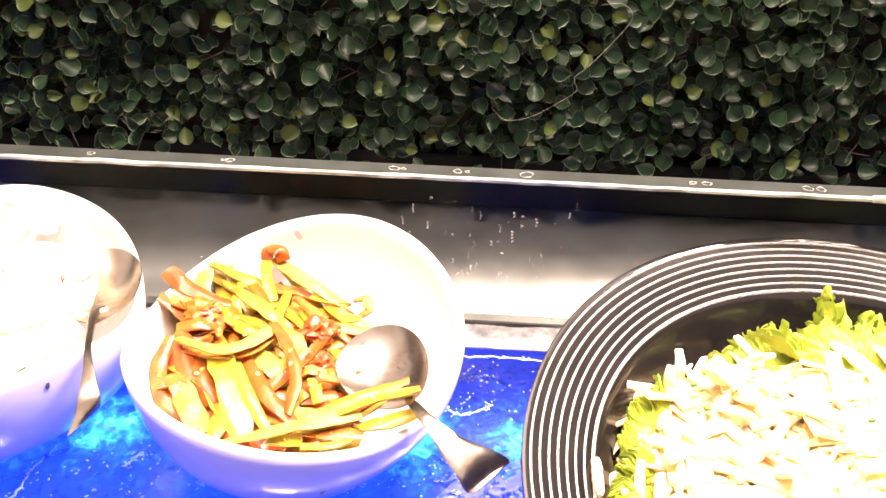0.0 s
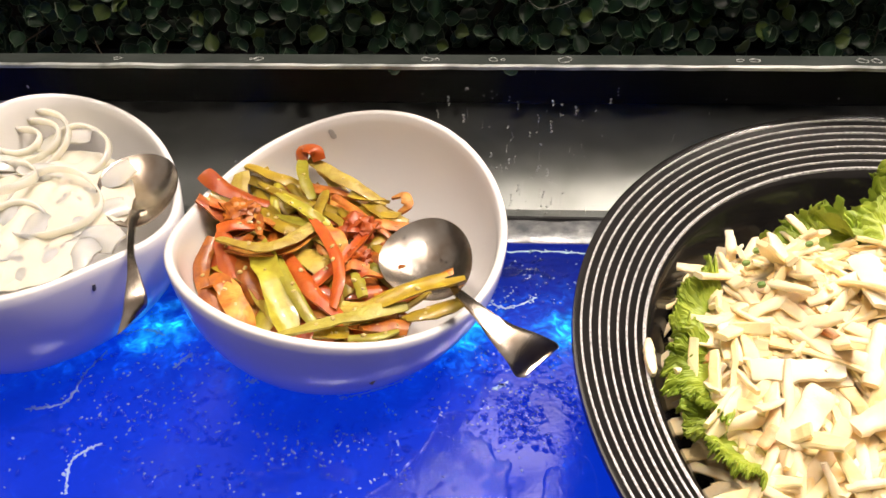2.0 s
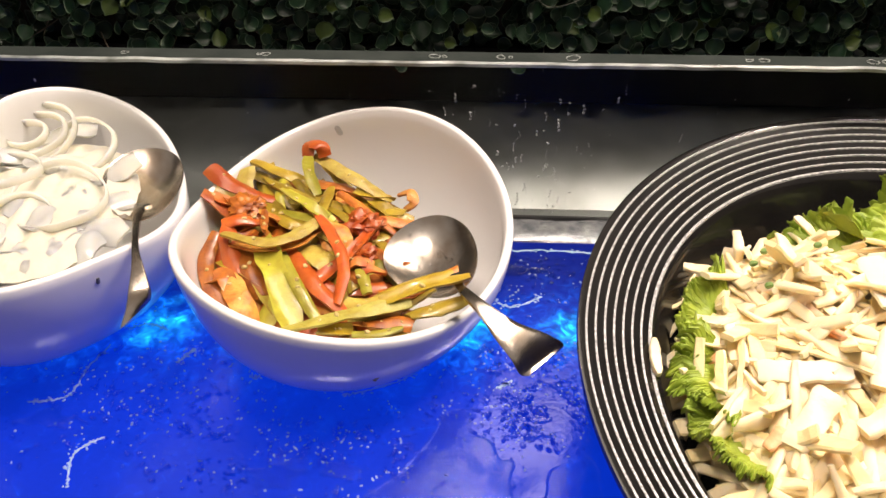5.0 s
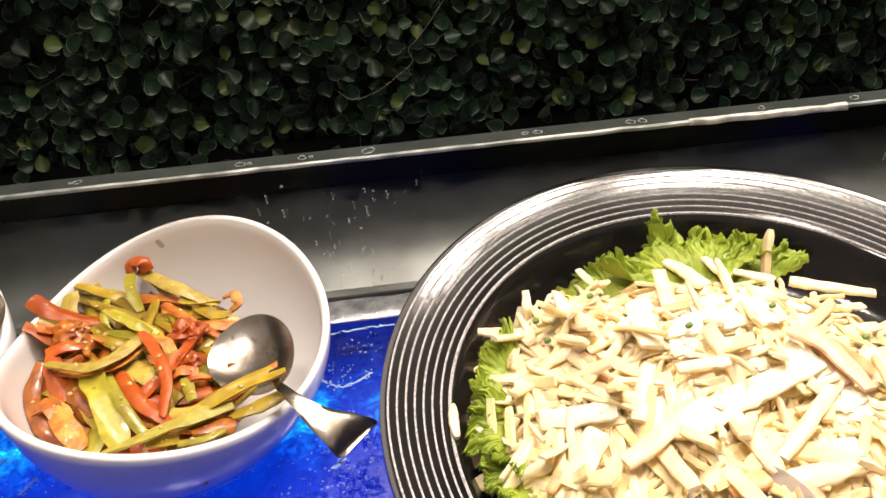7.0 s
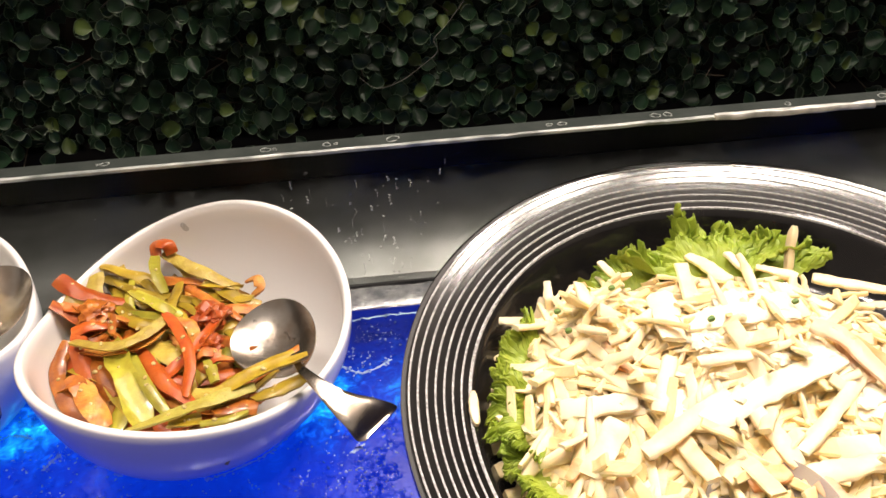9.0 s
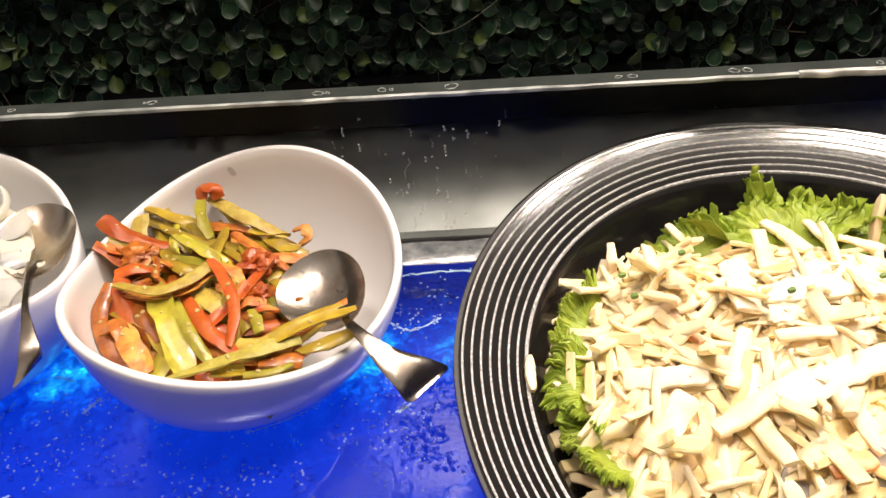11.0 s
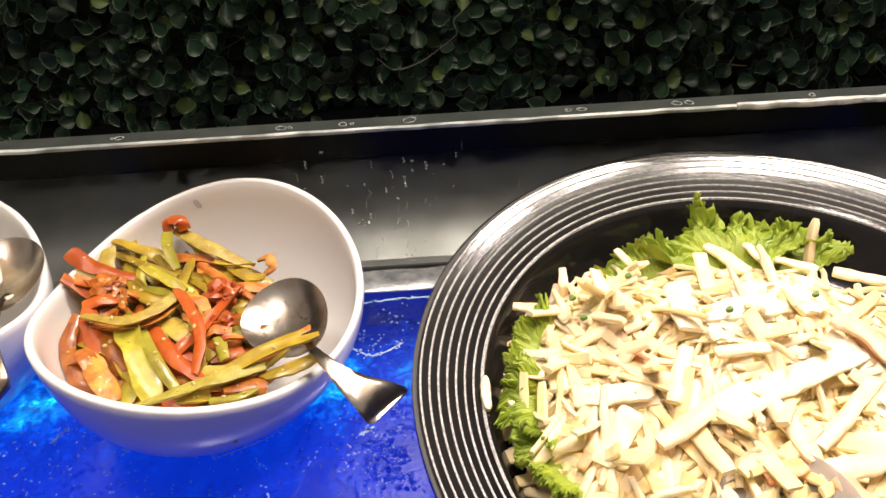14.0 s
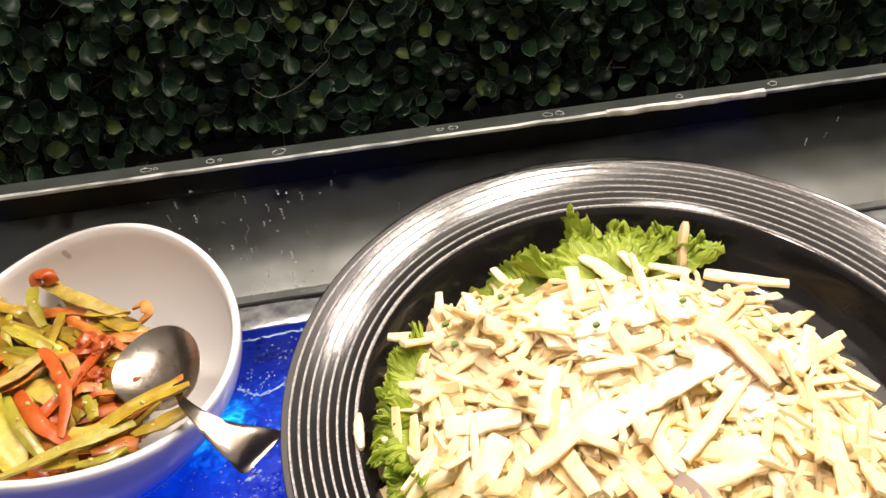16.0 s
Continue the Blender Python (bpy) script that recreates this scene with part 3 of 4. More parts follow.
# ---- spoons ----
def spoon(name, label, dish, toward, normal, length, width, depth, edges, mat):
    """A serving spoon: a hollow dish at dish, its neck in the direction toward, and a handle between two edge lines."""
    thing = holder(name, label, "spoon", "serving spoons")
    y = Vector(toward).normalized()
    z = Vector(normal)
    z = (z - y * z.dot(y)).normalized()
    x = y.cross(z)
    c = Vector(dish)
    rows = []
    n = 44
    steps = [(i / 14, 0.0) for i in range(1, 15)] + [(1.012, 0.0005), (0.995, 0.0010)] + [(i / 14, 0.0011) for i in range(13, 0, -1)]
    for s, lift in steps:
        row = []
        for i in range(n):
            a = 2 * math.pi * i / n
            ry = length / 2 * (1 + 0.09 * math.sin(a))
            rx = width / 2 * (1 - 0.06 * math.sin(a))
            row.append(c + x * (rx * s * math.cos(a)) + y * (ry * s * math.sin(a)) - z * (depth * max(0.0, 1 - s * s) ** 0.9) + z * lift)
        rows.append(row)
    part("dish", rings(rows), mat, thing)
    left, right = spline([a for a, b in edges], 30), spline([b for a, b in edges], 30)
    rows = []
    for i, (p, q) in enumerate(zip(left, right)):
        j, k = min(i + 1, 29), max(i - 1, 0)
        d = (left[j] + right[j] - left[k] - right[k]).normalized()
        up = (q - p).cross(d).normalized()
        if up.z < 0:
            up = -up
        h = 0.0019 - 0.0007 * i / 29
        m, s = (p + q) / 2, (q - p) / 2
        rows.append([m + s * a + up * (h * b) for a, b in ((-1, 0), (-0.9, -0.6), (-0.4, -0.9), (0.4, -0.9), (0.9, -0.6), (1, 0), (0.9, 0.6), (0.5, 0.85), (0, 0.7), (-0.5, 0.85), (-0.9, 0.6))])
    part("handle", rings(rows), mat, thing)
    return thing


spoon("serving_spoon", "polished steel serving spoon resting in the bowl of peppers", (-0.0180, 0.3020, 0.9555), (0.56, -0.82, -0.10), (-0.10, -0.32, 0.94), 0.052, 0.046, 0.0085,
      [((-0.0075, 0.282, 0.9585), (-0.0005, 0.286, 0.9585)), ((-0.003, 0.27, 0.961), (-0, 0.275, 0.961)), ((-0, 0.263, 0.964), (0.003, 0.268, 0.964)), ((0.007, 0.252, 0.965), (0.012, 0.258, 0.965)), ((0.015, 0.241, 0.961), (0.024, 0.252, 0.961)), ((0.022, 0.234, 0.956), (0.036, 0.251, 0.956)), ((0.026, 0.231, 0.95), (0.045, 0.251, 0.95)), ((0.03, 0.231, 0.949), (0.046, 0.249, 0.949))], STEEL)
wet = bmesh.new()
rnd = random.Random(6)
for i in range(46):
    a, q = rnd.uniform(0, 6.28), 0.85 * math.sqrt(rnd.random())
    r = rnd.uniform(0.0003, 0.0008)
    x, y = 0.021 * q * math.cos(a), 0.022 * q * math.sin(a)
    add_rows(wet, drop_rows((-0.0180 + x, 0.3020 + y, 0.9566 - 0.0085 * (1 - q * q) ** 0.9 + 0.106 * x + 0.34 * y), r, r * 0.6, "z", i, 9), False)
part("drop", wet, WATER, bpy.data.objects["serving_spoon"], "small water drops in the spoon")["kind"] = "stuff"
spoon("serving_spoon", "polished steel serving spoon resting in the bowl of onion", (-0.1745, 0.3400, 0.9690), (0.25, -0.95, -0.12), (0.12, -0.40, 0.90), 0.057, 0.042, 0.0085,
      [((-0.1740, 0.322, 0.966), (-0.1640, 0.322, 0.966)), ((-0.17, 0.311, 0.968), (-0.166, 0.314, 0.968)), ((-0.16, 0.285, 0.973), (-0.156, 0.284, 0.973)), ((-0.154, 0.268, 0.973), (-0.148, 0.268, 0.973)), ((-0.152, 0.256, 0.97), (-0.143, 0.259, 0.97)), ((-0.152, 0.249, 0.965), (-0.142, 0.256, 0.967)), ((-0.153, 0.241, 0.96), (-0.143, 0.256, 0.964))], STEEL)


# ---- peppers ----
def pepper_rows(points, width, thick, n, curl, twist, taper, seed):
    """Loops of a cut strip of pepper: an arched section, skin above and flesh below, along a path."""
    pts = spline(points, n)
    rows = []
    for i, p in enumerate(pts):
        d = (pts[min(i + 1, n - 1)] - pts[max(i - 1, 0)]).normalized()
        e = i / (n - 1)
        u = Matrix.Rotation(twist * (e - 0.5), 3, d) @ Vector((0, 0, 1))
        s = d.cross(u).normalized()
        u = s.cross(d).normalized()
        w = width / 2 * (1 - taper * abs(2 * e - 1) ** 4) * (1 + 0.16 * noise.noise((e * 5, seed * 1.7, 0)))
        skew = d * (width * 0.35 * noise.noise((seed * 3.1, i > n / 2, 2)))
        row = []
        for side, h in ((1, thick / 2), (-1, -thick / 2)):
            for a in (-1, -0.62, -0.2, 0.2, 0.62, 1):
                a *= side
                k = w + h * 0.5
                row.append(p + s * (k * math.sin(a * curl) / curl) + u * (w * (math.cos(a * curl) - 1) / curl + h) + (skew * a if i in (0, n - 1) else Vector()))
        rows.append(row)
    return rows


def pepper_strip(mat, points, width, thick=0.0016, curl=0.6, twist=0.6, seed=0, name="pepper_strip", taper=None, rough=0.0008):
    taper = (0.12, 0.35, 0.15, 0.6, 0.2)[seed % 5] if taper is None else taper
    p = [Vector(q) for q in points]
    p = [p[0] + (p[0] - p[1]) * 0.10] + p[1:-1] + [p[-1] + (p[-1] - p[-2]) * 0.10]
    bm = rings(pepper_rows(p, width, thick, 22, curl, twist, taper, seed))
    bm.faces.ensure_lookup_table()
    for k, f in enumerate(bm.faces):
        f.material_index = 0 if (k % 12 < 5) == (seed % 4 != 1) and k % 12 not in (5, 11) and k < 21 * 12 else 1
    for v in bm.verts:
        q = v.co * 95 + Vector((seed * 7.3, 0, 0))
        v.co += Vector((noise.noise(q), noise.noise(q + Vector((0, 31, 0))), noise.noise(q + Vector((0, 0, 57))))) * rough
    ob = part(name, bm, mat, peppers)
    ob.data.materials.append(FLESH[mat])
    return ob


peppers = holder("pepper_salad", "heap of cooked red and green pepper strips in oil", "food")
rows = []
for i in range(13):
    s = 1 - i / 13
    rows.append([(-0.079 + 0.058 * s * math.cos(a) * (1 + 0.05 * math.sin(5 * a)), 0.316 + 0.060 * s * math.sin(a), 0.937 + 0.012 * (1 - s * s) + 0.004 * s * math.sin(a) - 0.003 * s * math.cos(a) + 0.004 * noise.noise((9 * s * math.cos(a), 9 * s * math.sin(a), 3))) for a in [2 * math.pi * k / 48 for k in range(48)]])
part("base", rings(rows), SAUCE, peppers, "oily pepper pieces at the bottom")
LAID = []


def laid(mat, points, width):
    i = len(LAID)
    LAID.append((mat, points, width))
    pepper_strip(mat, points, width * 0.86, seed=i, twist=(0.9, -0.8, 0.4)[i % 3], curl=(0.7, 0.35, -0.6, 0.8)[i % 4])


laid(GREEN, [(-0.1235, 0.3707, 0.9620), (-0.1059, 0.3614, 0.9620), (-0.0891, 0.3563, 0.9570)], 0.0075)
laid(GREEN, [(-0.0874, 0.3778, 0.9600), (-0.0671, 0.3640, 0.9570), (-0.0503, 0.3575, 0.9500), (-0.0447, 0.3575, 0.9460)], 0.009)
laid(GREEN, [(-0.0531, 0.3519, 0.9480), (-0.0392, 0.3431, 0.9450), (-0.0311, 0.3420, 0.9420)], 0.010)
laid(GREEN, [(-0.1112, 0.3542, 0.9610), (-0.0976, 0.3440, 0.9620), (-0.0821, 0.3367, 0.9600)], 0.007)
laid(RED, [(-0.1399, 0.3490, 0.9710), (-0.1253, 0.3416, 0.9660), (-0.1040, 0.3411, 0.9580)], 0.012)
laid(RED, [(-0.1373, 0.3280, 0.9710), (-0.1281, 0.3261, 0.9640), (-0.1229, 0.3252, 0.9570)], 0.009)
laid(ORANGE, [(-0.1290, 0.3350, 0.9630), (-0.1182, 0.3290, 0.9620), (-0.1097, 0.3307, 0.9580)], 0.012)
laid(RED, [(-0.1248, 0.3129, 0.9630), (-0.1163, 0.3163, 0.9640), (-0.1078, 0.3196, 0.9600)], 0.0095)
laid(RED, [(-0.1225, 0.3118, 0.9620), (-0.1186, 0.2982, 0.9600), (-0.1117, 0.2843, 0.9550)], 0.011)
laid(GREEN, [(-0.1191, 0.3013, 0.9660), (-0.1015, 0.2940, 0.9680), (-0.0879, 0.2979, 0.9670), (-0.0759, 0.3159, 0.9630)], 0.007)
laid(PALE, [(-0.1010, 0.2999, 0.9610), (-0.0914, 0.2808, 0.9590), (-0.0807, 0.2565, 0.9500)], 0.015)
laid(PALE, [(-0.0935, 0.2991, 0.9600), (-0.0802, 0.2751, 0.9590), (-0.0687, 0.2599, 0.9510)], 0.0075)
laid(ORANGE, [(-0.1264, 0.3058, 0.9610), (-0.1282, 0.2890, 0.9580), (-0.1200, 0.2706, 0.9540), (-0.1092, 0.2631, 0.9480)], 0.009)
laid(ORANGE, [(-0.1151, 0.2810, 0.9560), (-0.1058, 0.2661, 0.9550), (-0.0979, 0.2577, 0.9490)], 0.013)
laid(ORANGE, [(-0.1250, 0.2786, 0.9540), (-0.1175, 0.2799, 0.9570), (-0.1125, 0.2749, 0.9540)], 0.010)
laid(RED, [(-0.0759, 0.3207, 0.9640), (-0.0636, 0.2990, 0.9630), (-0.0584, 0.2820, 0.9610), (-0.0595, 0.2669, 0.9560)], 0.0075)
laid(RED, [(-0.0858, 0.2961, 0.9580), (-0.0721, 0.2764, 0.9580), (-0.0566, 0.2642, 0.9530)], 0.0095)
laid(GREEN, [(-0.0816, 0.3042, 0.9560), (-0.0709, 0.2945, 0.9570), (-0.0631, 0.2894, 0.9530)], 0.013)
laid(PALE, [(-0.0989, 0.3373, 0.9660), (-0.0822, 0.3240, 0.9670), (-0.0729, 0.3208, 0.9630)], 0.007)
laid(ORANGE, [(-0.0695, 0.3463, 0.9580), (-0.0538, 0.3352, 0.9550), (-0.0390, 0.3258, 0.9490)], 0.006)
laid(PALE, [(-0.0516, 0.2910, 0.9530), (-0.0473, 0.2785, 0.9510)], 0.007)
laid(PALE, [(-0.0843, 0.2489, 0.9530), (-0.0605, 0.2554, 0.9560), (-0.0420, 0.2608, 0.9570), (-0.0260, 0.2663, 0.9560)], 0.0075)
laid(GREEN, [(-0.0371, 0.2668, 0.9570), (-0.0207, 0.2713, 0.9610), (0.0012, 0.2770, 0.9630)], 0.0075)
laid(GREEN, [(-0.0244, 0.2616, 0.9530), (-0.0108, 0.2650, 0.9560), (0.0028, 0.2693, 0.9580)], 0.010)
laid(ORANGE, [(-0.0447, 0.2570, 0.9510), (-0.0338, 0.2584, 0.9520), (-0.0241, 0.2569, 0.9510)], 0.0085)
laid(GREEN, [(-0.0557, 0.2681, 0.9530), (-0.0456, 0.2665, 0.9540), (-0.0352, 0.2739, 0.9540)], 0.0085)
laid(PALE, [(-0.0908, 0.3675, 0.9660), (-0.0876, 0.3537, 0.9660), (-0.0810, 0.3406, 0.9620)], 0.007)
laid(GREEN, [(-0.1064, 0.3371, 0.9580), (-0.0932, 0.3201, 0.9600), (-0.0838, 0.3181, 0.9580)], 0.010)
laid(ORANGE, [(-0.1040, 0.3183, 0.9670), (-0.1007, 0.3042, 0.9670)], 0.0045)
laid(RED, [(-0.0578, 0.2940, 0.9540), (-0.0534, 0.2952, 0.9560), (-0.0462, 0.2955, 0.9530)], 0.007)
laid(GREEN, [(-0.0662, 0.2521, 0.9490), (-0.0579, 0.2524, 0.9500), (-0.0515, 0.2549, 0.9490)], 0.007)
laid(PALE, [(-0.0493, 0.2500, 0.9510), (-0.0372, 0.2512, 0.9520), (-0.0279, 0.2540, 0.9520)], 0.0045)
laid(ORANGE, [(-0.1126, 0.3019, 0.9570), (-0.1060, 0.2867, 0.9570), (-0.0981, 0.2735, 0.9520)], 0.010)
laid(ORANGE, [(-0.0719, 0.3209, 0.9580), (-0.0635, 0.3153, 0.9570), (-0.0592, 0.3039, 0.9530)], 0.007)
laid(GREEN, [(-0.0633, 0.3571, 0.9520), (-0.0534, 0.3560, 0.9500), (-0.0442, 0.3602, 0.9450)], 0.007)
jit = random.Random(33)
for i, (m, pts, w) in enumerate(LAID + LAID[::2]):
    c = sum((Vector(p) for p in pts), Vector()) / len(pts)
    turn = Matrix.Rotation(jit.gauss(0, 0.45), 3, "Z")
    off = Vector((jit.gauss(0, 0.006), jit.gauss(0, 0.006), -jit.uniform(0.003, 0.008)))
    off.x += 0.14 * (-0.078 - c.x)
    off.y += 0.14 * (0.314 - c.y)
    pepper_strip(jit.choice((m, m, GREEN, ORANGE)), [c + turn @ (Vector(p) - c) + off for p in pts], w * jit.uniform(0.6, 0.95), seed=200 + i, twist=jit.uniform(-0.9, 0.9), curl=jit.choice((0.6, 0.9, -0.7)))
# small pale bits of garlic clinging to the strips
GARLIC = material("garlic", (0.62, 0.50, 0.24), 0.4, second=(0.50, 0.36, 0.13), scale=300, sub=0.3)
bits = bmesh.new()
for i, (m, pts, w) in enumerate(LAID):
    for k in range(2):
        p, q = Vector(pts[0]), Vector(pts[-1])
        c = p.lerp(q, jit.uniform(0.15, 0.85)) if len(pts) == 2 else Vector(pts[1]).lerp(jit.choice((p, q)), jit.uniform(0, 0.6))
        r = jit.uniform(0.0006, 0.0014)
        add_rows(bits, drop_rows(c + Vector((jit.gauss(0, w * 0.15), jit.gauss(0, w * 0.15), 0.0008)), r, r, "z", 900 + 2 * i + k, 7))
tagged(part("garlic_bit", bits, GARLIC, peppers), "small pale bits of garlic", kind="stuff")
# small curled ends
pepper_strip(RED, [(-0.0929, 0.3762, 0.9620), (-0.0922, 0.3807, 0.9670), (-0.0849, 0.3779, 0.9680), (-0.0830, 0.3756, 0.9630)], 0.008, seed=60, name="pepper_piece")
pepper_strip(ORANGE, [(-0.0402, 0.3631, 0.9460), (-0.0341, 0.3621, 0.9490), (-0.0320, 0.3553, 0.9470), (-0.0362, 0.3536, 0.9430)], 0.006, seed=61, name="pepper_piece")


def lump(at, r, mat, name, parent, seed, flat=0.7):
    bm = bmesh.new()
    bmesh.ops.create_icosphere(bm, subdivisions=4, radius=1)
    for v in bm.verts:
        q = v.co.copy()
        k = 1 + 0.55 * noise.noise(q * 1.8 + Vector((seed, 0, 0))) + 0.30 * noise.noise(q * 5 + Vector((seed, 3, 0))) + 0.12 * noise.noise(q * 13 + Vector((seed, 9, 0)))
        v.co = Vector(at) + Vector((q.x * r * k, q.y * r * k, q.z * r * k * flat))
    return part(name, bm, mat, parent)


lump((-0.0540, 0.3240, 0.9560), 0.0085, RED, "pepper_piece", peppers, 5)
lump((-0.1172, 0.3291, 0.9630), 0.0085, ORANGE, "pepper_piece", peppers, 9, 0.45)
lump((-0.0516, 0.3031, 0.9530), 0.0065, RED, "pepper_piece", peppers, 14)
rnd = random.Random(21)
for i in range(120):
    a, q = rnd.uniform(0, 6.28), math.sqrt(rnd.random())
    x, y = -0.081 + 0.048 * q * math.cos(a) - 0.10 * q * math.sin(a) * 0.12, 0.314 + 0.056 * q * math.sin(a)
    b = rnd.gauss(2.4, 0.6)
    ln = rnd.uniform(0.012, 0.026)
    z = 0.942 + 0.009 * (1 - q * q) + rnd.uniform(-0.004, 0.002) + 0.06 * (y - 0.314) - 0.05 * (x + 0.081)
    d = Vector((math.cos(b), math.sin(b), rnd.uniform(-0.1, 0.1)))
    c = Vector((x, y, z))
    pepper_strip(rnd.choice((GREEN, GREEN, PALE, ORANGE, RED, ORANGE)), [c - d * ln, c + Vector((0, 0, rnd.uniform(0, 0.004))), c + d * ln], rnd.uniform(0.0035, 0.0085), seed=100 + i, twist=rnd.uniform(-0.9, 0.9))

# ---- onion ----
onions = holder("sliced_onion", "pale translucent onion rings and slices heaped in the bowl", "food")
rows = []
for i in range(13):
    s = 1 - i / 13
    rows.append([(-0.220 + 0.046 * s * math.cos(a), 0.318 + 0.058 * s * math.sin(a), 0.9672 + 0.007 * (1 - s * s) - 0.06 * 0.046 * s * math.cos(a) + 0.004 * noise.noise((7 * s * math.cos(a), 7 * s * math.sin(a), 8))) for a in [2 * math.pi * k / 48 for k in range(48)]])
part("base", rings(rows), DRESSING, onions, "milky onion slices at the bottom")


def onion_ring(at, r, wall, height, lean, turn, seed, squash=0.9):
    """A whole ring: a thick rounded band, slightly oval and uneven."""
    m = Matrix.Rotation(turn, 3, "Z") @ Matrix.Rotation(lean, 3, "X")
    rows = []
    for k in range(57):
        a = 2 * math.pi * k / 56
        q = r * (1 + 0.06 * math.sin(2 * a + seed) + 0.03 * math.sin(3 * a + 2 * seed))
        w, h = 0.3 * wall * (1 + 0.2 * math.sin(a + seed)), height / 2
        row = []
        for b in range(10):
            t = 2 * math.pi * b / 10
            c, e = math.cos(t), math.sin(t)
            rr = q + w * (abs(c) ** 0.7) * (1 if c > 0 else -1)
            row.append(Vector(at) + m @ Vector((rr * math.cos(a), squash * rr * math.sin(a), h * (abs(e) ** 0.6) * (1 if e > 0 else -1) + 0.06 * r * math.sin(2 * a + seed))))
        rows.append(row)
    part("onion_ring", rings(rows, False), ONION, onions)


for i, (x, y, z, r, wall, lean, turn) in enumerate(((-0.247, 0.366, 0.978, 0.025, 0.0040, 0.30, 0.2), (-0.246, 0.367, 0.979, 0.018, 0.0036, 0.25, 0.4), (-0.247, 0.366, 0.980, 0.011, 0.0036, 0.2, 0.1), (-0.214, 0.365, 0.974, 0.0175, 0.0042, 0.55, -0.3), (-0.211, 0.318, 0.974, 0.026, 0.0030, 0.12, 0.0),
                                                   (-0.243, 0.330, 0.979, 0.020, 0.0036, -0.2, 0.6), (-0.222, 0.296, 0.972, 0.019, 0.0036, 0.3, 1.0), (-0.262, 0.330, 0.984, 0.016, 0.0036, 0.2, 0.0))):
    onion_ring((x, y, z), r, wall, 0.0050, lean, turn, i)


def onion_petal(at, length, width, heading, lean, seed):
    d = Matrix.Rotation(heading, 3, "Z") @ Vector((1, 0, math.sin(lean)))
    c = Vector(at)
    pts = [c - d * length / 2 - Vector((0, 0, 0.002)), c + Vector((0, 0, 0.0015)), c + d * length / 2 - Vector((0, 0, 0.002))]
    part("onion_slice", rings(pepper_rows(pts, width, 0.0018, 14, 0.7, 0.5, 0.35, seed)), ONION, onions)


rnd = random.Random(8)
for i, (x, y, z) in enumerate(((-0.205, 0.327, 0.971), (-0.196, 0.308, 0.969), (-0.213, 0.308, 0.972), (-0.200, 0.288, 0.968), (-0.186, 0.288, 0.967), (-0.217, 0.281, 0.969), (-0.228, 0.313, 0.974), (-0.234, 0.291, 0.974), (-0.196, 0.345, 0.968), (-0.226, 0.346, 0.974), (-0.185, 0.303, 0.967), (-0.206, 0.273, 0.966), (-0.245, 0.307, 0.977), (-0.255, 0.348, 0.978), (-0.190, 0.322, 0.967), (-0.232, 0.382, 0.972))):
    onion_petal((x, y, z), rnd.uniform(0.022, 0.036), rnd.uniform(0.013, 0.021), rnd.uniform(0, 3.14), rnd.gauss(0, 0.25), i)
mark = part("printed_mark", ribbon([(-0.1719, 0.2660, 0.9630), (-0.1713, 0.2664, 0.9664)], 0.0020, 0.0006, up=(0.83, -0.55, -0.1), n=6, taper=0.1, rough=0.3, seed=3), MARK, bpy.data.objects["bowl.001"], "small dark printed mark")
spot = bmesh.new()
add_rows(spot, drop_rows((-0.078, 0.3962, 0.9665), 0.0026, 0.0009, "y", 5, 14), False)
tagged(link("water_drop", spot, film_material("clear_spot", (0.30, 0.30, 0.30), 0.35, 0.05)), "small clear water drop on the white bowl's wall", "water")


# ---- salad ----
salad = holder("slaw_salad", "heap of creamy shredded slaw with crab stick on lettuce", "food")
SC = Vector((0.205, 0.218, 0))


def heap(x, y):
    d2 = ((x - SC.x) / 0.122) ** 2 + ((y - SC.y) / 0.114) ** 2
    lumps = 0.0055 * noise.noise((x * 48, y * 48, 2.5)) + 0.0035 * noise.noise((x * 105, y * 105, 7.5))
    return 0.935 + 0.0345 * max(0.0, 1 - d2) ** 0.52 + lumps * min(1.0, max(0.0, 1.15 - d2) * 2) + 0.007 * math.exp(-((x - 0.142) ** 2 + (y - 0.287) ** 2) / 0.0012) + 0.006 * math.exp(-((x - 0.212) ** 2 + (y - 0.262) ** 2) / 0.0016)


rows = []
for i in range(30):
    s = 1 - i / 30
    row = []
    for k in range(90):
        a = 2 * math.pi * k / 90
        q = s * (1 + 0.05 * math.sin(3 * a + 1) + 0.04 * math.sin(7 * a))
        x, y = SC.x + 0.112 * q * math.cos(a), SC.y + 0.106 * q * math.sin(a)
        row.append((x, y, heap(x, y) - 0.0005 + 0.003 * noise.noise((x * 130, y * 130, 1)) + 0.0025 * noise.noise((x * 320, y * 320, 4))))
    rows.append(row)
part("base", rings(rows), SALAD_SHADE, salad, "yellow shreds deep in the heap, tinted for warm shade")


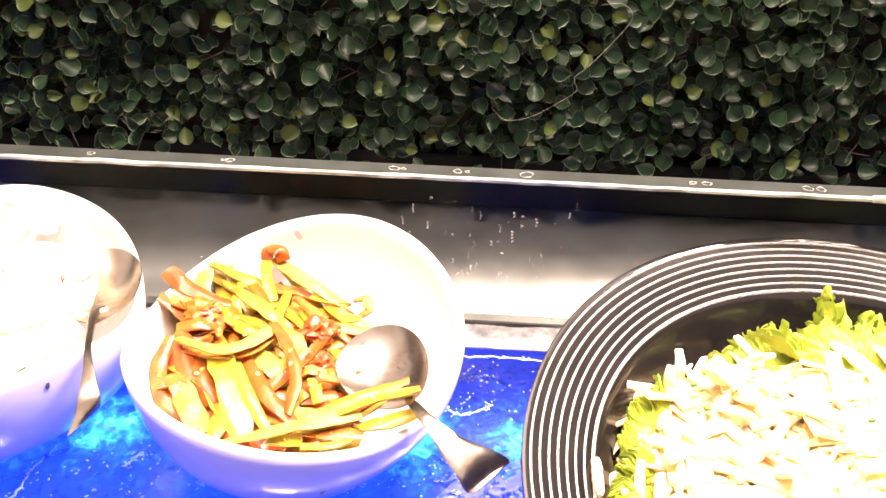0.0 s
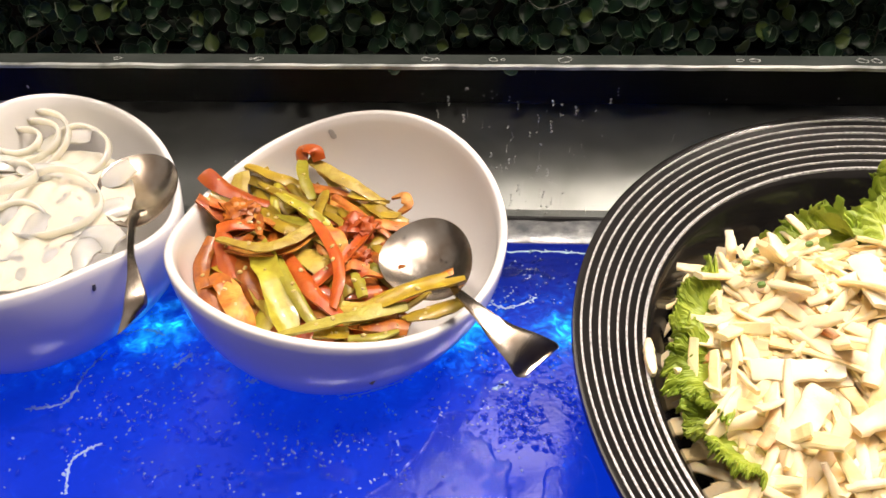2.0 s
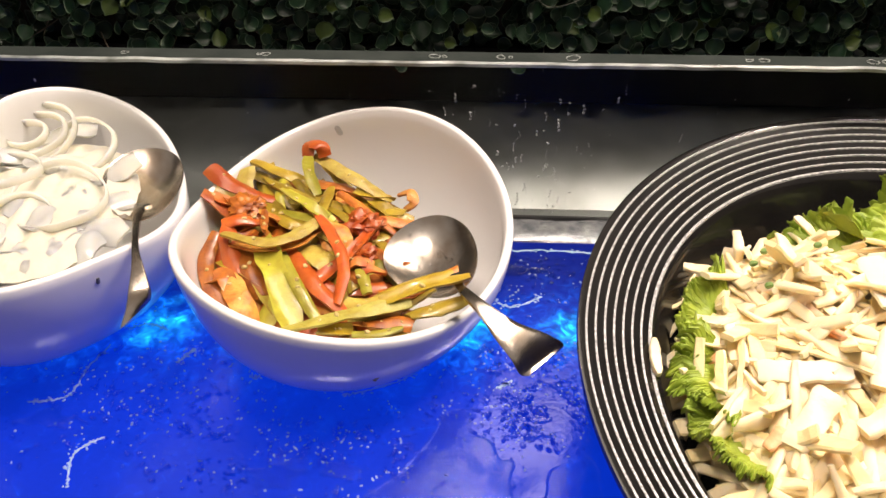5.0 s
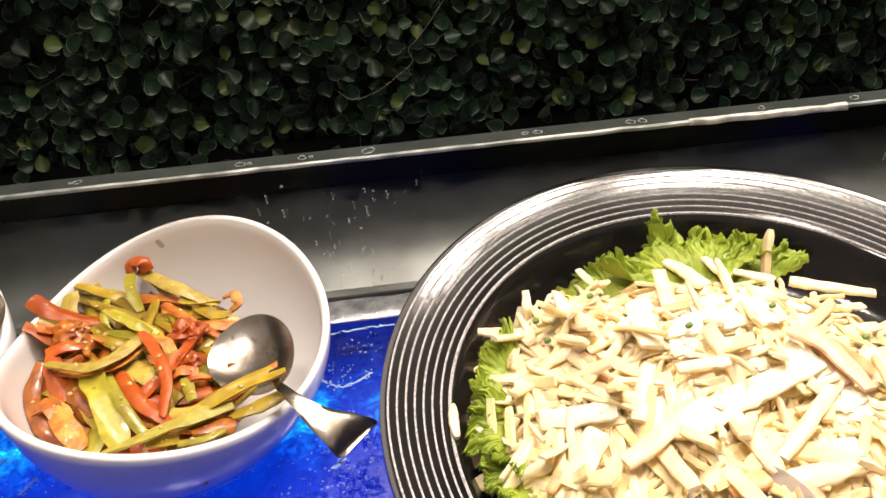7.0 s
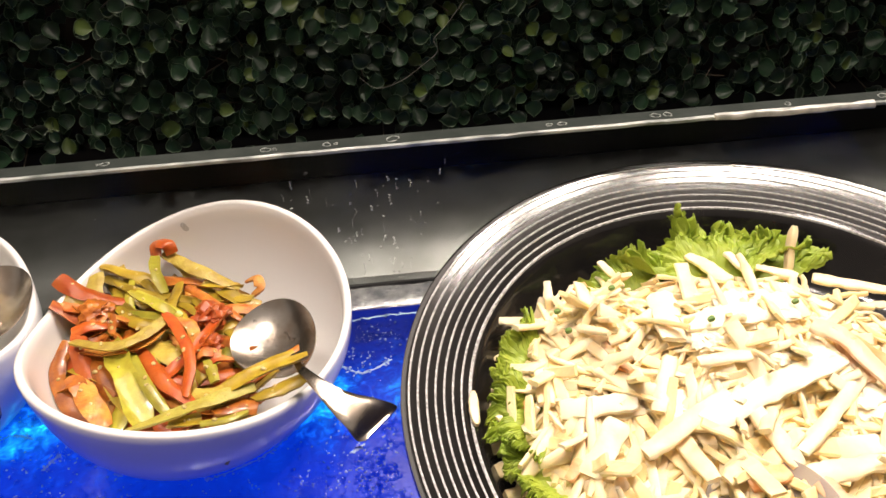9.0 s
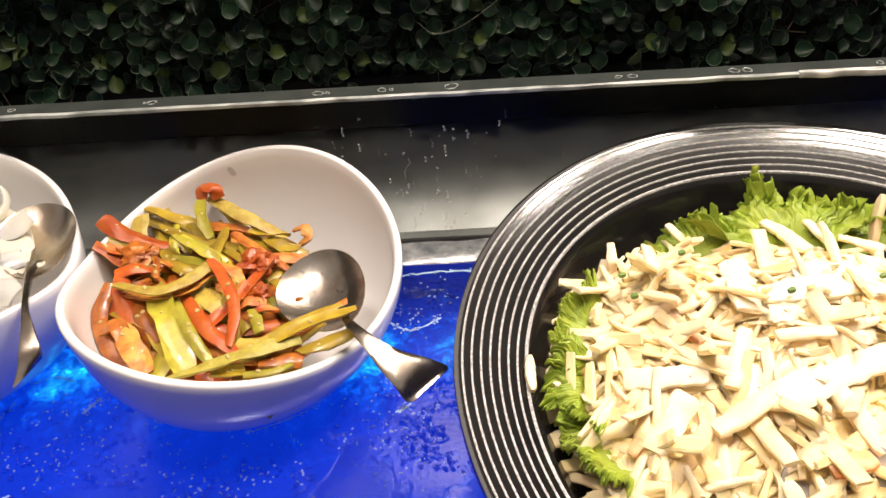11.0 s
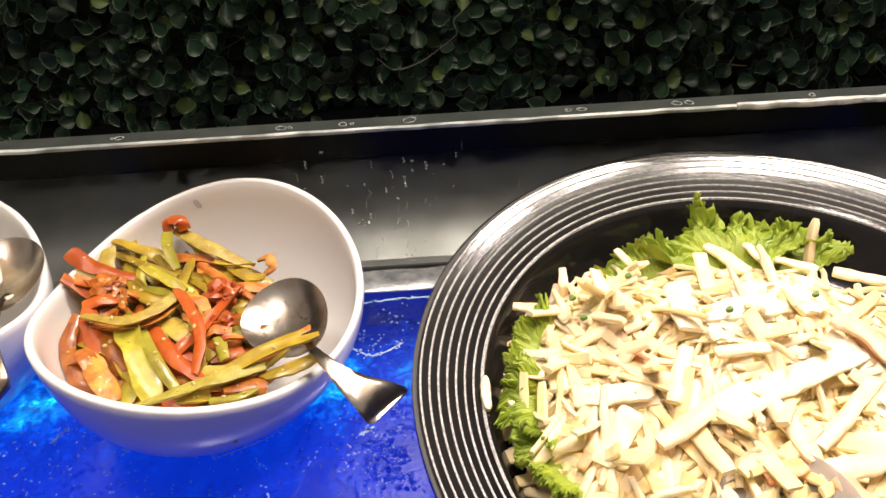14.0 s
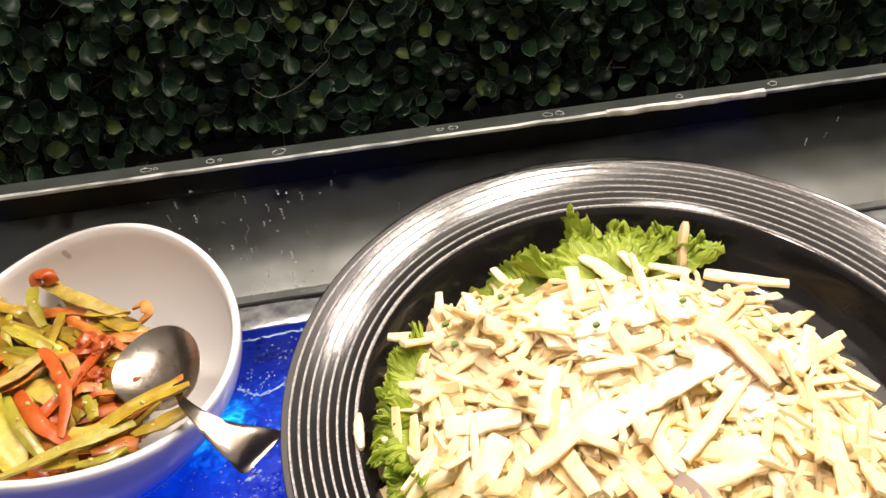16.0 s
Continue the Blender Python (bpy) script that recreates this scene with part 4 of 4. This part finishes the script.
def strip_variants(count, lo, hi, wide, thick, seed):
    out = []
    rnd = random.Random(seed)
    for i in range(count):
        ln = rnd.uniform(lo, hi) / 2
        bend, side = rnd.uniform(-0.24, 0.10) * ln, rnd.uniform(-0.22, 0.22) * ln
        pts = [(-ln, 0, bend), (-ln * 0.3, side, 0), (ln * 0.4, side * 0.8, 0), (ln, 0, bend)]
        w = rnd.uniform(*wide) * rnd.choice((0.55, 0.75, 0.9, 1.0, 1.25))
        rows = (ribbon_rows(pts, w, rnd.uniform(*thick), n=13, cup=rnd.uniform(-0.08, 0.08), taper=rnd.choice((0.0, 0.05, 0.15, 0.4)), twist=rnd.uniform(-0.9, 0.9), rough=0.08, seed=seed + i, end=rnd.uniform(0.85, 0.97)))
        out.append([[p + Vector((noise.noise(p * 160 + Vector((i * 9.1, 0, 0))), noise.noise(p * 160 + Vector((0, i * 9.1, 40))), noise.noise(p * 160 + Vector((70, 0, i * 9.1))))) * 0.0009 for p in row] for row in rows])
    return out


def shared(name, rows, mat):
    bm = rings(rows)
    me = bpy.data.meshes.new(name)
    bmesh.ops.recalc_face_normals(bm, faces=bm.faces)
    bm.to_mesh(me)
    bm.free()
    me.materials.append(mat)
    me.shade_smooth()
    me.set_sharp_from_angle(angle=radians(72))
    return me


VARIANTS = strip_variants(60, 0.030, 0.066, (0.0042, 0.0078), (0.0015, 0.0026), 300)
SHREDS = [shared("slaw_shred", v, SALAD) for v in VARIANTS]


def lying(x, y, z, rnd, tip=0.16):
    e = 0.003
    gx, gy = (heap(x + e, y) - heap(x - e, y)) / (2 * e), (heap(x, y + e) - heap(x, y - e)) / (2 * e)
    n = Vector((-gx + rnd.gauss(0, tip), -gy + rnd.gauss(0, tip), 1)).normalized()
    a = rnd.choice((rnd.gauss(0.35, 0.5), rnd.gauss(1.35, 0.45), rnd.uniform(0, 3.14)))
    t = Vector((math.cos(a), math.sin(a), 0))
    t = (t - n * t.dot(n)).normalized()
    m = Matrix((t, n.cross(t), n)).transposed().to_4x4()
    m.translation = (x, y, z)
    return m


rnd = random.Random(77)
for i in range(298):
    a, q = rnd.uniform(0, 6.283), math.sqrt(rnd.random())
    edge = 1.0 + 0.05 * math.sin(3 * a + 1) + 0.02 * math.sin(8 * a)
    x, y = SC.x + 0.113 * q * edge * math.cos(a), SC.y + 0.106 * q * edge * math.sin(a)
    if i % 8 == 0:
        x, y = rnd.gauss(0.142, 0.011), rnd.gauss(0.287, 0.008)
    ob = new("slaw_shred", rnd.choice(SHREDS))
    ob.parent = salad
    ob.matrix_local = lying(x, y, heap(x, y) + rnd.uniform(-0.001, 0.004), rnd, 0.30)


def joined(name, count, rows_list, mat, seed, low, high, label):
    verts, faces = [], []
    rnd = random.Random(seed)
    for i in range(count):
        a, q = rnd.uniform(0, 6.283), math.sqrt(rnd.random())
        x, y = SC.x + 0.109 * q * math.cos(a), SC.y + 0.105 * q * math.sin(a)
        m = lying(x, y, heap(x, y) + rnd.uniform(low, high), rnd, 0.25)
        rows = rnd.choice(rows_list)
        b, n = len(verts), len(rows[0])
        for row in rows:
            verts.extend(m @ Vector(p) for p in row)
        for r in range(len(rows) - 1):
            for k in range(n):
                faces.append((b + r * n + k, b + r * n + (k + 1) % n, b + (r + 1) * n + (k + 1) % n, b + (r + 1) * n + k))
        faces.append(tuple(range(b + n - 1, b - 1, -1)))
        faces.append(tuple(range(b + (len(rows) - 1) * n, b + len(rows) * n)))
    me = bpy.data.meshes.new(name)
    me.from_pydata(verts, [], faces)
    me.materials.append(mat)
    ob = new(name, me)
    ob.parent = salad
    tagged(ob, label, kind="stuff")


joined("under_shred", 420, VARIANTS, YELLOW, 78, -0.002, 0.003, "slaw shreds under the top layer, yellowed for warm shade")
joined("fine_shred", 190, strip_variants(16, 0.020, 0.044, (0.0020, 0.0036), (0.0016, 0.0028), 450), SALAD, 80, 0.000, 0.006, "thin cream shreds over the heap")
joined("yellow_shred", 260, strip_variants(10, 0.012, 0.03, (0.002, 0.004), (0.002, 0.003), 400), YELLOW, 79, -0.005, 0.003, "thin yellow shreds between the pieces")


def slab(mat, points, width):
    i = len(salad.children)
    bm = ribbon(points, width, min(0.0029, 0.40 * width), n=16, cup=0.03, taper=0.10, twist=0.4 * (-1) ** i, rough=0.09, seed=500 + i, end=0.92)
    for v in bm.verts:
        q = v.co * 110
        v.co += Vector((noise.noise(q), noise.noise(q + Vector((0, 31, 0))), noise.noise(q + Vector((0, 0, 57))))) * 0.0009
    part("slaw_piece", bm, mat, salad)


slab(MAYO, [(0.1869, 0.2555, 0.9815), (0.2149, 0.2568, 0.9836), (0.2537, 0.2669, 0.9735)], 0.0140)
slab(MAYO, [(0.1782, 0.1972, 0.9791), (0.2117, 0.2107, 0.9820), (0.2520, 0.2275, 0.9779)], 0.0132)
slab(SALAD, [(0.1500, 0.1889, 0.9738), (0.1699, 0.1982, 0.9782), (0.1932, 0.2096, 0.9815)], 0.0092)
slab(SALAD, [(0.2010, 0.1997, 0.9808), (0.2062, 0.1843, 0.9788), (0.2092, 0.1731, 0.9769)], 0.0084)
slab(SALAD, [(0.2602, 0.2203, 0.9760), (0.2348, 0.1969, 0.9788), (0.2125, 0.1788, 0.9779)], 0.0072)
slab(SALAD, [(0.2727, 0.2956, 0.9665), (0.2908, 0.2872, 0.9665), (0.3109, 0.2777, 0.9665)], 0.0072)
slab(SALAD, [(0.2138, 0.3243, 0.9665), (0.2206, 0.3140, 0.9665), (0.2255, 0.2953, 0.9698)], 0.0084)
slab(MAYO, [(0.1860, 0.2882, 0.9724), (0.1822, 0.2648, 0.9790), (0.1800, 0.2462, 0.9810)], 0.0140)
slab(SALAD, [(0.1608, 0.2070, 0.9774), (0.1670, 0.2197, 0.9790), (0.1751, 0.2357, 0.9804)], 0.0076)
slab(MAYO, [(0.1211, 0.2218, 0.9677), (0.1368, 0.2186, 0.9725), (0.1541, 0.2158, 0.9765)], 0.0116)
slab(SALAD, [(0.1255, 0.1858, 0.9668), (0.1355, 0.1955, 0.9710), (0.1437, 0.2070, 0.9740)], 0.0116)
slab(SALAD, [(0.2117, 0.1690, 0.9760), (0.2276, 0.1703, 0.9754), (0.2472, 0.1744, 0.9738)], 0.0096)
slab(SALAD, [(0.1022, 0.2864, 0.9665), (0.1153, 0.2832, 0.9665), (0.1307, 0.2864, 0.9594)], 0.0064)
slab(SALAD, [(0.1323, 0.3130, 0.9665), (0.1304, 0.3001, 0.9665), (0.1306, 0.2966, 0.9600)], 0.0048)
slab(SALAD, [(0.1087, 0.2764, 0.9534), (0.1069, 0.2566, 0.9582), (0.1056, 0.2377, 0.9607)], 0.0124)
slab(SALAD, [(0.1641, 0.3253, 0.9665), (0.1678, 0.3151, 0.9665), (0.1749, 0.3108, 0.9603)], 0.0048)
slab(SALAD, [(0.2350, 0.3221, 0.9665), (0.2389, 0.3141, 0.9665), (0.2419, 0.3048, 0.9665)], 0.0056)
slab(SALAD, [(0.2436, 0.2929, 0.9676), (0.2586, 0.2843, 0.9670), (0.2716, 0.2708, 0.9671)], 0.0072)
slab(SALAD, [(0.1512, 0.2564, 0.9732), (0.1635, 0.2620, 0.9752), (0.1772, 0.2708, 0.9765)], 0.0064)
slab(SALAD, [(0.1243, 0.2864, 0.9569), (0.1192, 0.2546, 0.9639), (0.1159, 0.2280, 0.9656)], 0.0088)
slab(SALAD, [(0.1420, 0.2395, 0.9730), (0.1519, 0.2274, 0.9760), (0.1639, 0.2184, 0.9784)], 0.0080)
slab(SALAD, [(0.1857, 0.2297, 0.9821), (0.1988, 0.2299, 0.9835), (0.2097, 0.2291, 0.9838)], 0.0068)
slab(SALAD, [(0.2471, 0.3090, 0.9665), (0.2562, 0.3038, 0.9665), (0.2645, 0.2972, 0.9665)], 0.0060)
slab(HAM, [(0.1439, 0.2797, 0.9658), (0.1492, 0.2525, 0.9733), (0.1562, 0.2330, 0.9768)], 0.0048)
slab(CRAB, [(0.1421, 0.2595, 0.9703), (0.1477, 0.2470, 0.9736), (0.1547, 0.2341, 0.9764)], 0.0036)
slab(CRAB, [(0.0980, 0.2311, 0.9574), (0.1028, 0.2323, 0.9598), (0.1086, 0.2346, 0.9623)], 0.0048)
slab(CRAB, [(0.1451, 0.3040, 0.9665), (0.1486, 0.3057, 0.9665), (0.1522, 0.3077, 0.9665)], 0.0044)
slab(CRAB, [(0.1865, 0.1681, 0.9753), (0.1947, 0.1704, 0.9762), (0.2037, 0.1721, 0.9767)], 0.0088)
slab(HAM, [(0.2586, 0.2419, 0.9758), (0.2583, 0.2279, 0.9764), (0.2592, 0.2130, 0.9760)], 0.0072)
slab(HAM, [(0.2460, 0.2460, 0.9825), (0.2570, 0.2340, 0.9830), (0.2650, 0.2060, 0.9800)], 0.0095)
slab(CRAB, [(0.2530, 0.2430, 0.9830), (0.2635, 0.2290, 0.9825), (0.2730, 0.2165, 0.9780)], 0.0055)
slab(HAM, [(0.2130, 0.1640, 0.9790), (0.2180, 0.1560, 0.9780), (0.2260, 0.1500, 0.9760)], 0.0080)
slab(CRAB, [(0.1173, 0.1870, 0.9640), (0.1223, 0.1906, 0.9664), (0.1247, 0.1935, 0.9676)], 0.0052)
slab(CRAB, [(0.1038, 0.1984, 0.9598), (0.1067, 0.1995, 0.9612), (0.1094, 0.1998, 0.9625)], 0.0048)
part("slaw_piece", ribbon([(0.266, 0.308, 0.960), (0.268, 0.316, 0.972), (0.271, 0.322, 0.982)], 0.0055, 0.004, up=(1, 0.2, 0), n=10, rough=0.1, seed=700), SALAD, salad)
part("slaw_piece", ribbon([(0.0835, 0.243, 0.962), (0.0825, 0.233, 0.9625), (0.0828, 0.223, 0.962)], 0.0048, 0.0034, n=10, rough=0.1, seed=701), SALAD, salad)
for i, (x, y, r) in enumerate(((0.214, 0.262, 0.012), (0.236, 0.266, 0.010), (0.196, 0.247, 0.009), (0.243, 0.229, 0.011), (0.266, 0.256, 0.010), (0.170, 0.215, 0.009), (0.222, 0.236, 0.008), (0.256, 0.206, 0.010), (0.286, 0.232, 0.010))):
    lump((x, y, heap(x, y) + 0.0045), r, MAYO, "mayonnaise", salad, 40 + i, 0.32)
for i, (x, y) in enumerate(((0.131, 0.2795), (0.139, 0.291), (0.143, 0.284), (0.161, 0.289), (0.133, 0.262), (0.198, 0.250), (0.285, 0.243), (0.247, 0.265))):
    part("chive_bit", ribbon([(x - 0.0016, y, heap(x, y) + 0.0135), (x + 0.0016, y + 0.0006, heap(x, y) + 0.0139)], 0.0026, 0.0022, n=5, taper=0.1, rough=0.1, seed=800 + i), CHIVE, salad)


def lettuce(base, heading, rise, radius, spread, seed):
    """A frilly leaf: a fan that crumples more and more outward and ends in a tightly curled, toothed edge."""
    na, nr = 300, 30
    bm = bmesh.new()
    fwd = Vector((math.cos(heading), math.sin(heading), 0))
    side = Vector((-fwd.y, fwd.x, 0))
    grid = []
    for i in range(na + 1):
        th = spread * (2 * i / na - 1)
        lobe = 1 + 0.12 * noise.noise((th * 2.2, seed, 0)) + 0.06 * noise.noise((th * 7, seed, 1)) + 0.03 * noise.noise((th * 30, seed, 2)) + 0.05 * abs(noise.noise((th * 80, seed, 3)))
        col = []
        for j in range(nr + 1):
            s = 0.08 + 0.92 * j / nr
            r = radius * s * lobe
            q = (r * math.cos(th) * 55, r * math.sin(th) * 55, seed * 3.1)
            big = [noise.noise((q[0], q[1], q[2] + 11 * k)) for k in range(3)]
            u, w = r * math.cos(th), r * math.sin(th)
            e = (1.6 * noise.noise((u * 90, w * 90, seed)) + 1.3 * noise.noise((u * 190, w * 190, seed + 5)) + 0.7 * noise.noise((u * 380, w * 380, seed + 8))) * s ** 1.5 + (2.6 * noise.noise((th * 30, s * 3, seed + 3)) + 1.5 * noise.noise((th * 60, s * 4, seed + 4))) * s ** 6
            f = (1.4 * noise.noise((u * 150, w * 150, seed + 20)) + 1.0 * noise.noise((u * 320, w * 320, seed + 25))) * s ** 2 + 1.4 * noise.noise((th * 50, s * 3, seed + 30)) * s ** 7
            amp = radius * (0.09 * s + 0.10 * s ** 3)
            lift = rise * r - 0.24 * r * r / radius + amp * 1.7 * big[2] + radius * 0.065 * e
            out = r * math.cos(th) + amp * big[0] + radius * 0.05 * f
            across = r * math.sin(th) + amp * big[1] + radius * 0.05 * f
            col.append(bm.verts.new(Vector(base) + fwd * out + side * across + Vector((0, 0, lift))))
        grid.append(col)
    for a, b in zip(grid, grid[1:]):
        for j in range(nr):
            bm.faces.new((a[j], b[j], b[j + 1], a[j + 1]))
    leaf = part("lettuce_leaf", bm, LETTUCE, salad, "frilly green lettuce leaf")
    shell = leaf.modifiers.new("thickness", "SOLIDIFY")
    shell.thickness = 0.0005


lettuce((0.226, 0.296, 0.950), math.radians(92), 0.62, 0.052, 1.15, 1)
lettuce((0.248, 0.302, 0.950), math.radians(62), 0.50, 0.044, 0.9, 2)
lettuce((0.184, 0.296, 0.950), math.radians(116), 0.50, 0.038, 1.1, 3)
lettuce((0.124, 0.252, 0.950), math.radians(166), 0.72, 0.030, 1.1, 4)
lettuce((0.122, 0.226, 0.950), math.radians(182), 0.70, 0.032, 1.0, 5)
lettuce((0.124, 0.198, 0.949), math.radians(196), 0.68, 0.031, 1.0, 6)

spoon("salad_spoon", "cloudy plastic salad spoon lying in the slaw", (0.192, 0.157, 0.975), (0.45, -0.86, 0.2), (-0.05, -0.30, 0.94), 0.058, 0.046, 0.010,
      [((0.198, 0.131, 0.981), (0.211, 0.136, 0.981)), ((0.206, 0.116, 0.988), (0.216, 0.120, 0.988)), ((0.223, 0.078, 0.998), (0.233, 0.082, 0.998)), ((0.239, 0.037, 1.004), (0.253, 0.043, 1.004))], PLASTIC)



# ---- hedge ----
hedge = tagged(new("hedge_panel"), "artificial boxwood hedge panel of small dark green leaves", "hedge")
part("backing", box((X0, 0.562, 0.9442), (X1, 0.60, 1.235), 0.003), MAT, hedge, "dark backing mat", smooth=False)


def leaf_points(ln, wide, cupped, notch):
    half = [(0.0, 0.03), (0.12, 0.10), (0.28, 0.32), (0.48, 0.47), (0.68, 0.50), (0.85, 0.42), (0.96, 0.24), (1.0, 0.10)]
    verts, faces = [], []
    for t, w in half:
        y = t * ln - (notch * ln if t == 1.0 else 0)
        e = -0.25 * cupped * ln * (t - 0.4) ** 2
        verts += [(-w * wide * ln, t * ln, cupped * ln * w * 0.6 + e), (0, y, e), (w * wide * ln, t * ln, cupped * ln * w * 0.6 + e)]
    for i in range(len(half) - 1):
        a, b = 3 * i, 3 * i + 3
        faces += [(a, a + 1, b + 1, b), (a + 1, a + 2, b + 2, b + 1)]
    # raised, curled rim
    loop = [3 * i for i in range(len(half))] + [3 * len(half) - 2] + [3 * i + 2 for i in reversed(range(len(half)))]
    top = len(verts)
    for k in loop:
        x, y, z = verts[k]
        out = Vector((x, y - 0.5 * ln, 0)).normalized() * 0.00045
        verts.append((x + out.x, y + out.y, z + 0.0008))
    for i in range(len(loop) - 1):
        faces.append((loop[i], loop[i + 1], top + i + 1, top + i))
    return verts, faces


BLADE = 14  # faces of a leaf before its rim


rnd = random.Random(90)
LEAVES = [leaf_points(rnd.uniform(0.0090, 0.0138), rnd.uniform(0.76, 1.0), rnd.uniform(0.05, 0.5), rnd.choice((0.0, 0.03, 0.12))) for _ in range(12)]


def leaf_pose(x, y, z, rnd):
    n = Vector((rnd.gauss(0, 0.38), -1, rnd.gauss(0.40, 0.40))).normalized()
    a = rnd.gauss(-0.2, 1.7)
    t = Vector((math.sin(a), 0, math.cos(a)))
    t = (t - n * t.dot(n)).normalized()
    m = Matrix((t.cross(n), t, n)).transposed().to_4x4()
    m.translation = (x, y, z)
    return m


def leaf_mesh(v, f, mat):
    me = bpy.data.meshes.new("leaf")
    me.from_pydata(v, [], f)
    me.materials.append(mat)
    me.materials.append(LEAF_RIM_LIT)
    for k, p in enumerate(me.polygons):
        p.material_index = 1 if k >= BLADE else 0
    me.shade_smooth()
    return me


MESHES = [leaf_mesh(v, f, LEAF) for v, f in LEAVES] + [leaf_mesh(v, f, LEAF_PALE) for v, f in LEAVES[:2]]
for i in range(290):
    x, z = rnd.uniform(-0.05, 0.26), rnd.uniform(0.955, 1.075)
    ob = new("leaf", rnd.choice(MESHES))
    ob.parent = hedge
    ob.matrix_local = leaf_pose(x, rnd.uniform(0.512, 0.535), z, rnd)


def leaf_mass(name, count, x0, x1, z0, z1, y0, y1, mat, seed, label):
    rnd = random.Random(seed)
    verts, faces = [], []
    for i in range(count):
        x, z = rnd.uniform(x0, x1), rnd.uniform(z0, z1)
        clump = noise.noise((x * 22, z * 22, seed))
        m = leaf_pose(x, y0 + (y1 - y0) * rnd.random() + 0.012 * clump, z, rnd)
        v, f = rnd.choice(LEAVES)
        b = len(verts)
        verts.extend(m @ Vector(p) for p in v)
        faces.extend(tuple(b + k for k in q) for q in f)
    me = bpy.data.meshes.new(name)
    me.from_pydata(verts, [], faces)
    me.materials.append(mat)
    me.materials.append(LEAF_RIM_LIT)
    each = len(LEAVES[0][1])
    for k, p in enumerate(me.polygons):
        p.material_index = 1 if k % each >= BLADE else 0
    me.shade_smooth()
    ob = new(name, me)
    ob.parent = hedge
    tagged(ob, label, kind="stuff")


leaf_mass("leaves", 6400, -0.55, 0.75, 0.950, 1.16, 0.516, 0.556, LEAF, 91, "dense small dark green leaves")
leaf_mass("pale_leaves", 150, -0.55, 0.75, 0.955, 1.16, 0.512, 0.535, LEAF_PALE, 92, "scattered lighter green leaves")
leaf_mass("upper_leaves", 1500, -0.8, 1.0, 1.16, 1.24, 0.522, 0.556, LEAF, 93, "dense small dark green leaves higher up")
rnd = random.Random(95)
twigs = bmesh.new()
for i in range(260):
    x, z = rnd.uniform(-0.5, 0.7), rnd.uniform(0.95, 1.14)
    a, ln = rnd.uniform(0, 6.28), rnd.uniform(0.01, 0.03)
    p = [Vector((x, 0.55, z)), Vector((x + 0.4 * ln * math.cos(a), 0.538, z + 0.4 * ln * math.sin(a))), Vector((x + ln * math.cos(a), 0.526, z + ln * math.sin(a)))]
    add_rows(twigs, ribbon_rows(p, 0.0009, 0.0009, up=(0.3, 0.1, 1), n=5, seed=i))
part("twig", twigs, STEM, hedge, "thin brown twigs between the leaves")["kind"] = "stuff"
wire = bmesh.new()
add_rows(wire, ribbon_rows([(0.100, 0.512, 1.074), (0.113, 0.510, 1.076), (0.120, 0.508, 1.068), (0.110, 0.510, 1.050), (0.097, 0.509, 1.034), (0.089, 0.510, 1.025), (0.091, 0.508, 1.017), (0.080, 0.509, 1.007), (0.063, 0.507, 0.997), (0.046, 0.508, 0.993), (0.035, 0.510, 1.001)], 0.00034, 0.00034, up=(0, -1, 0.1), n=60, taper=0.0))
tagged(link("loose_wire", wire, WIRE), "thin pale wire hanging loose on the hedge", "wire")
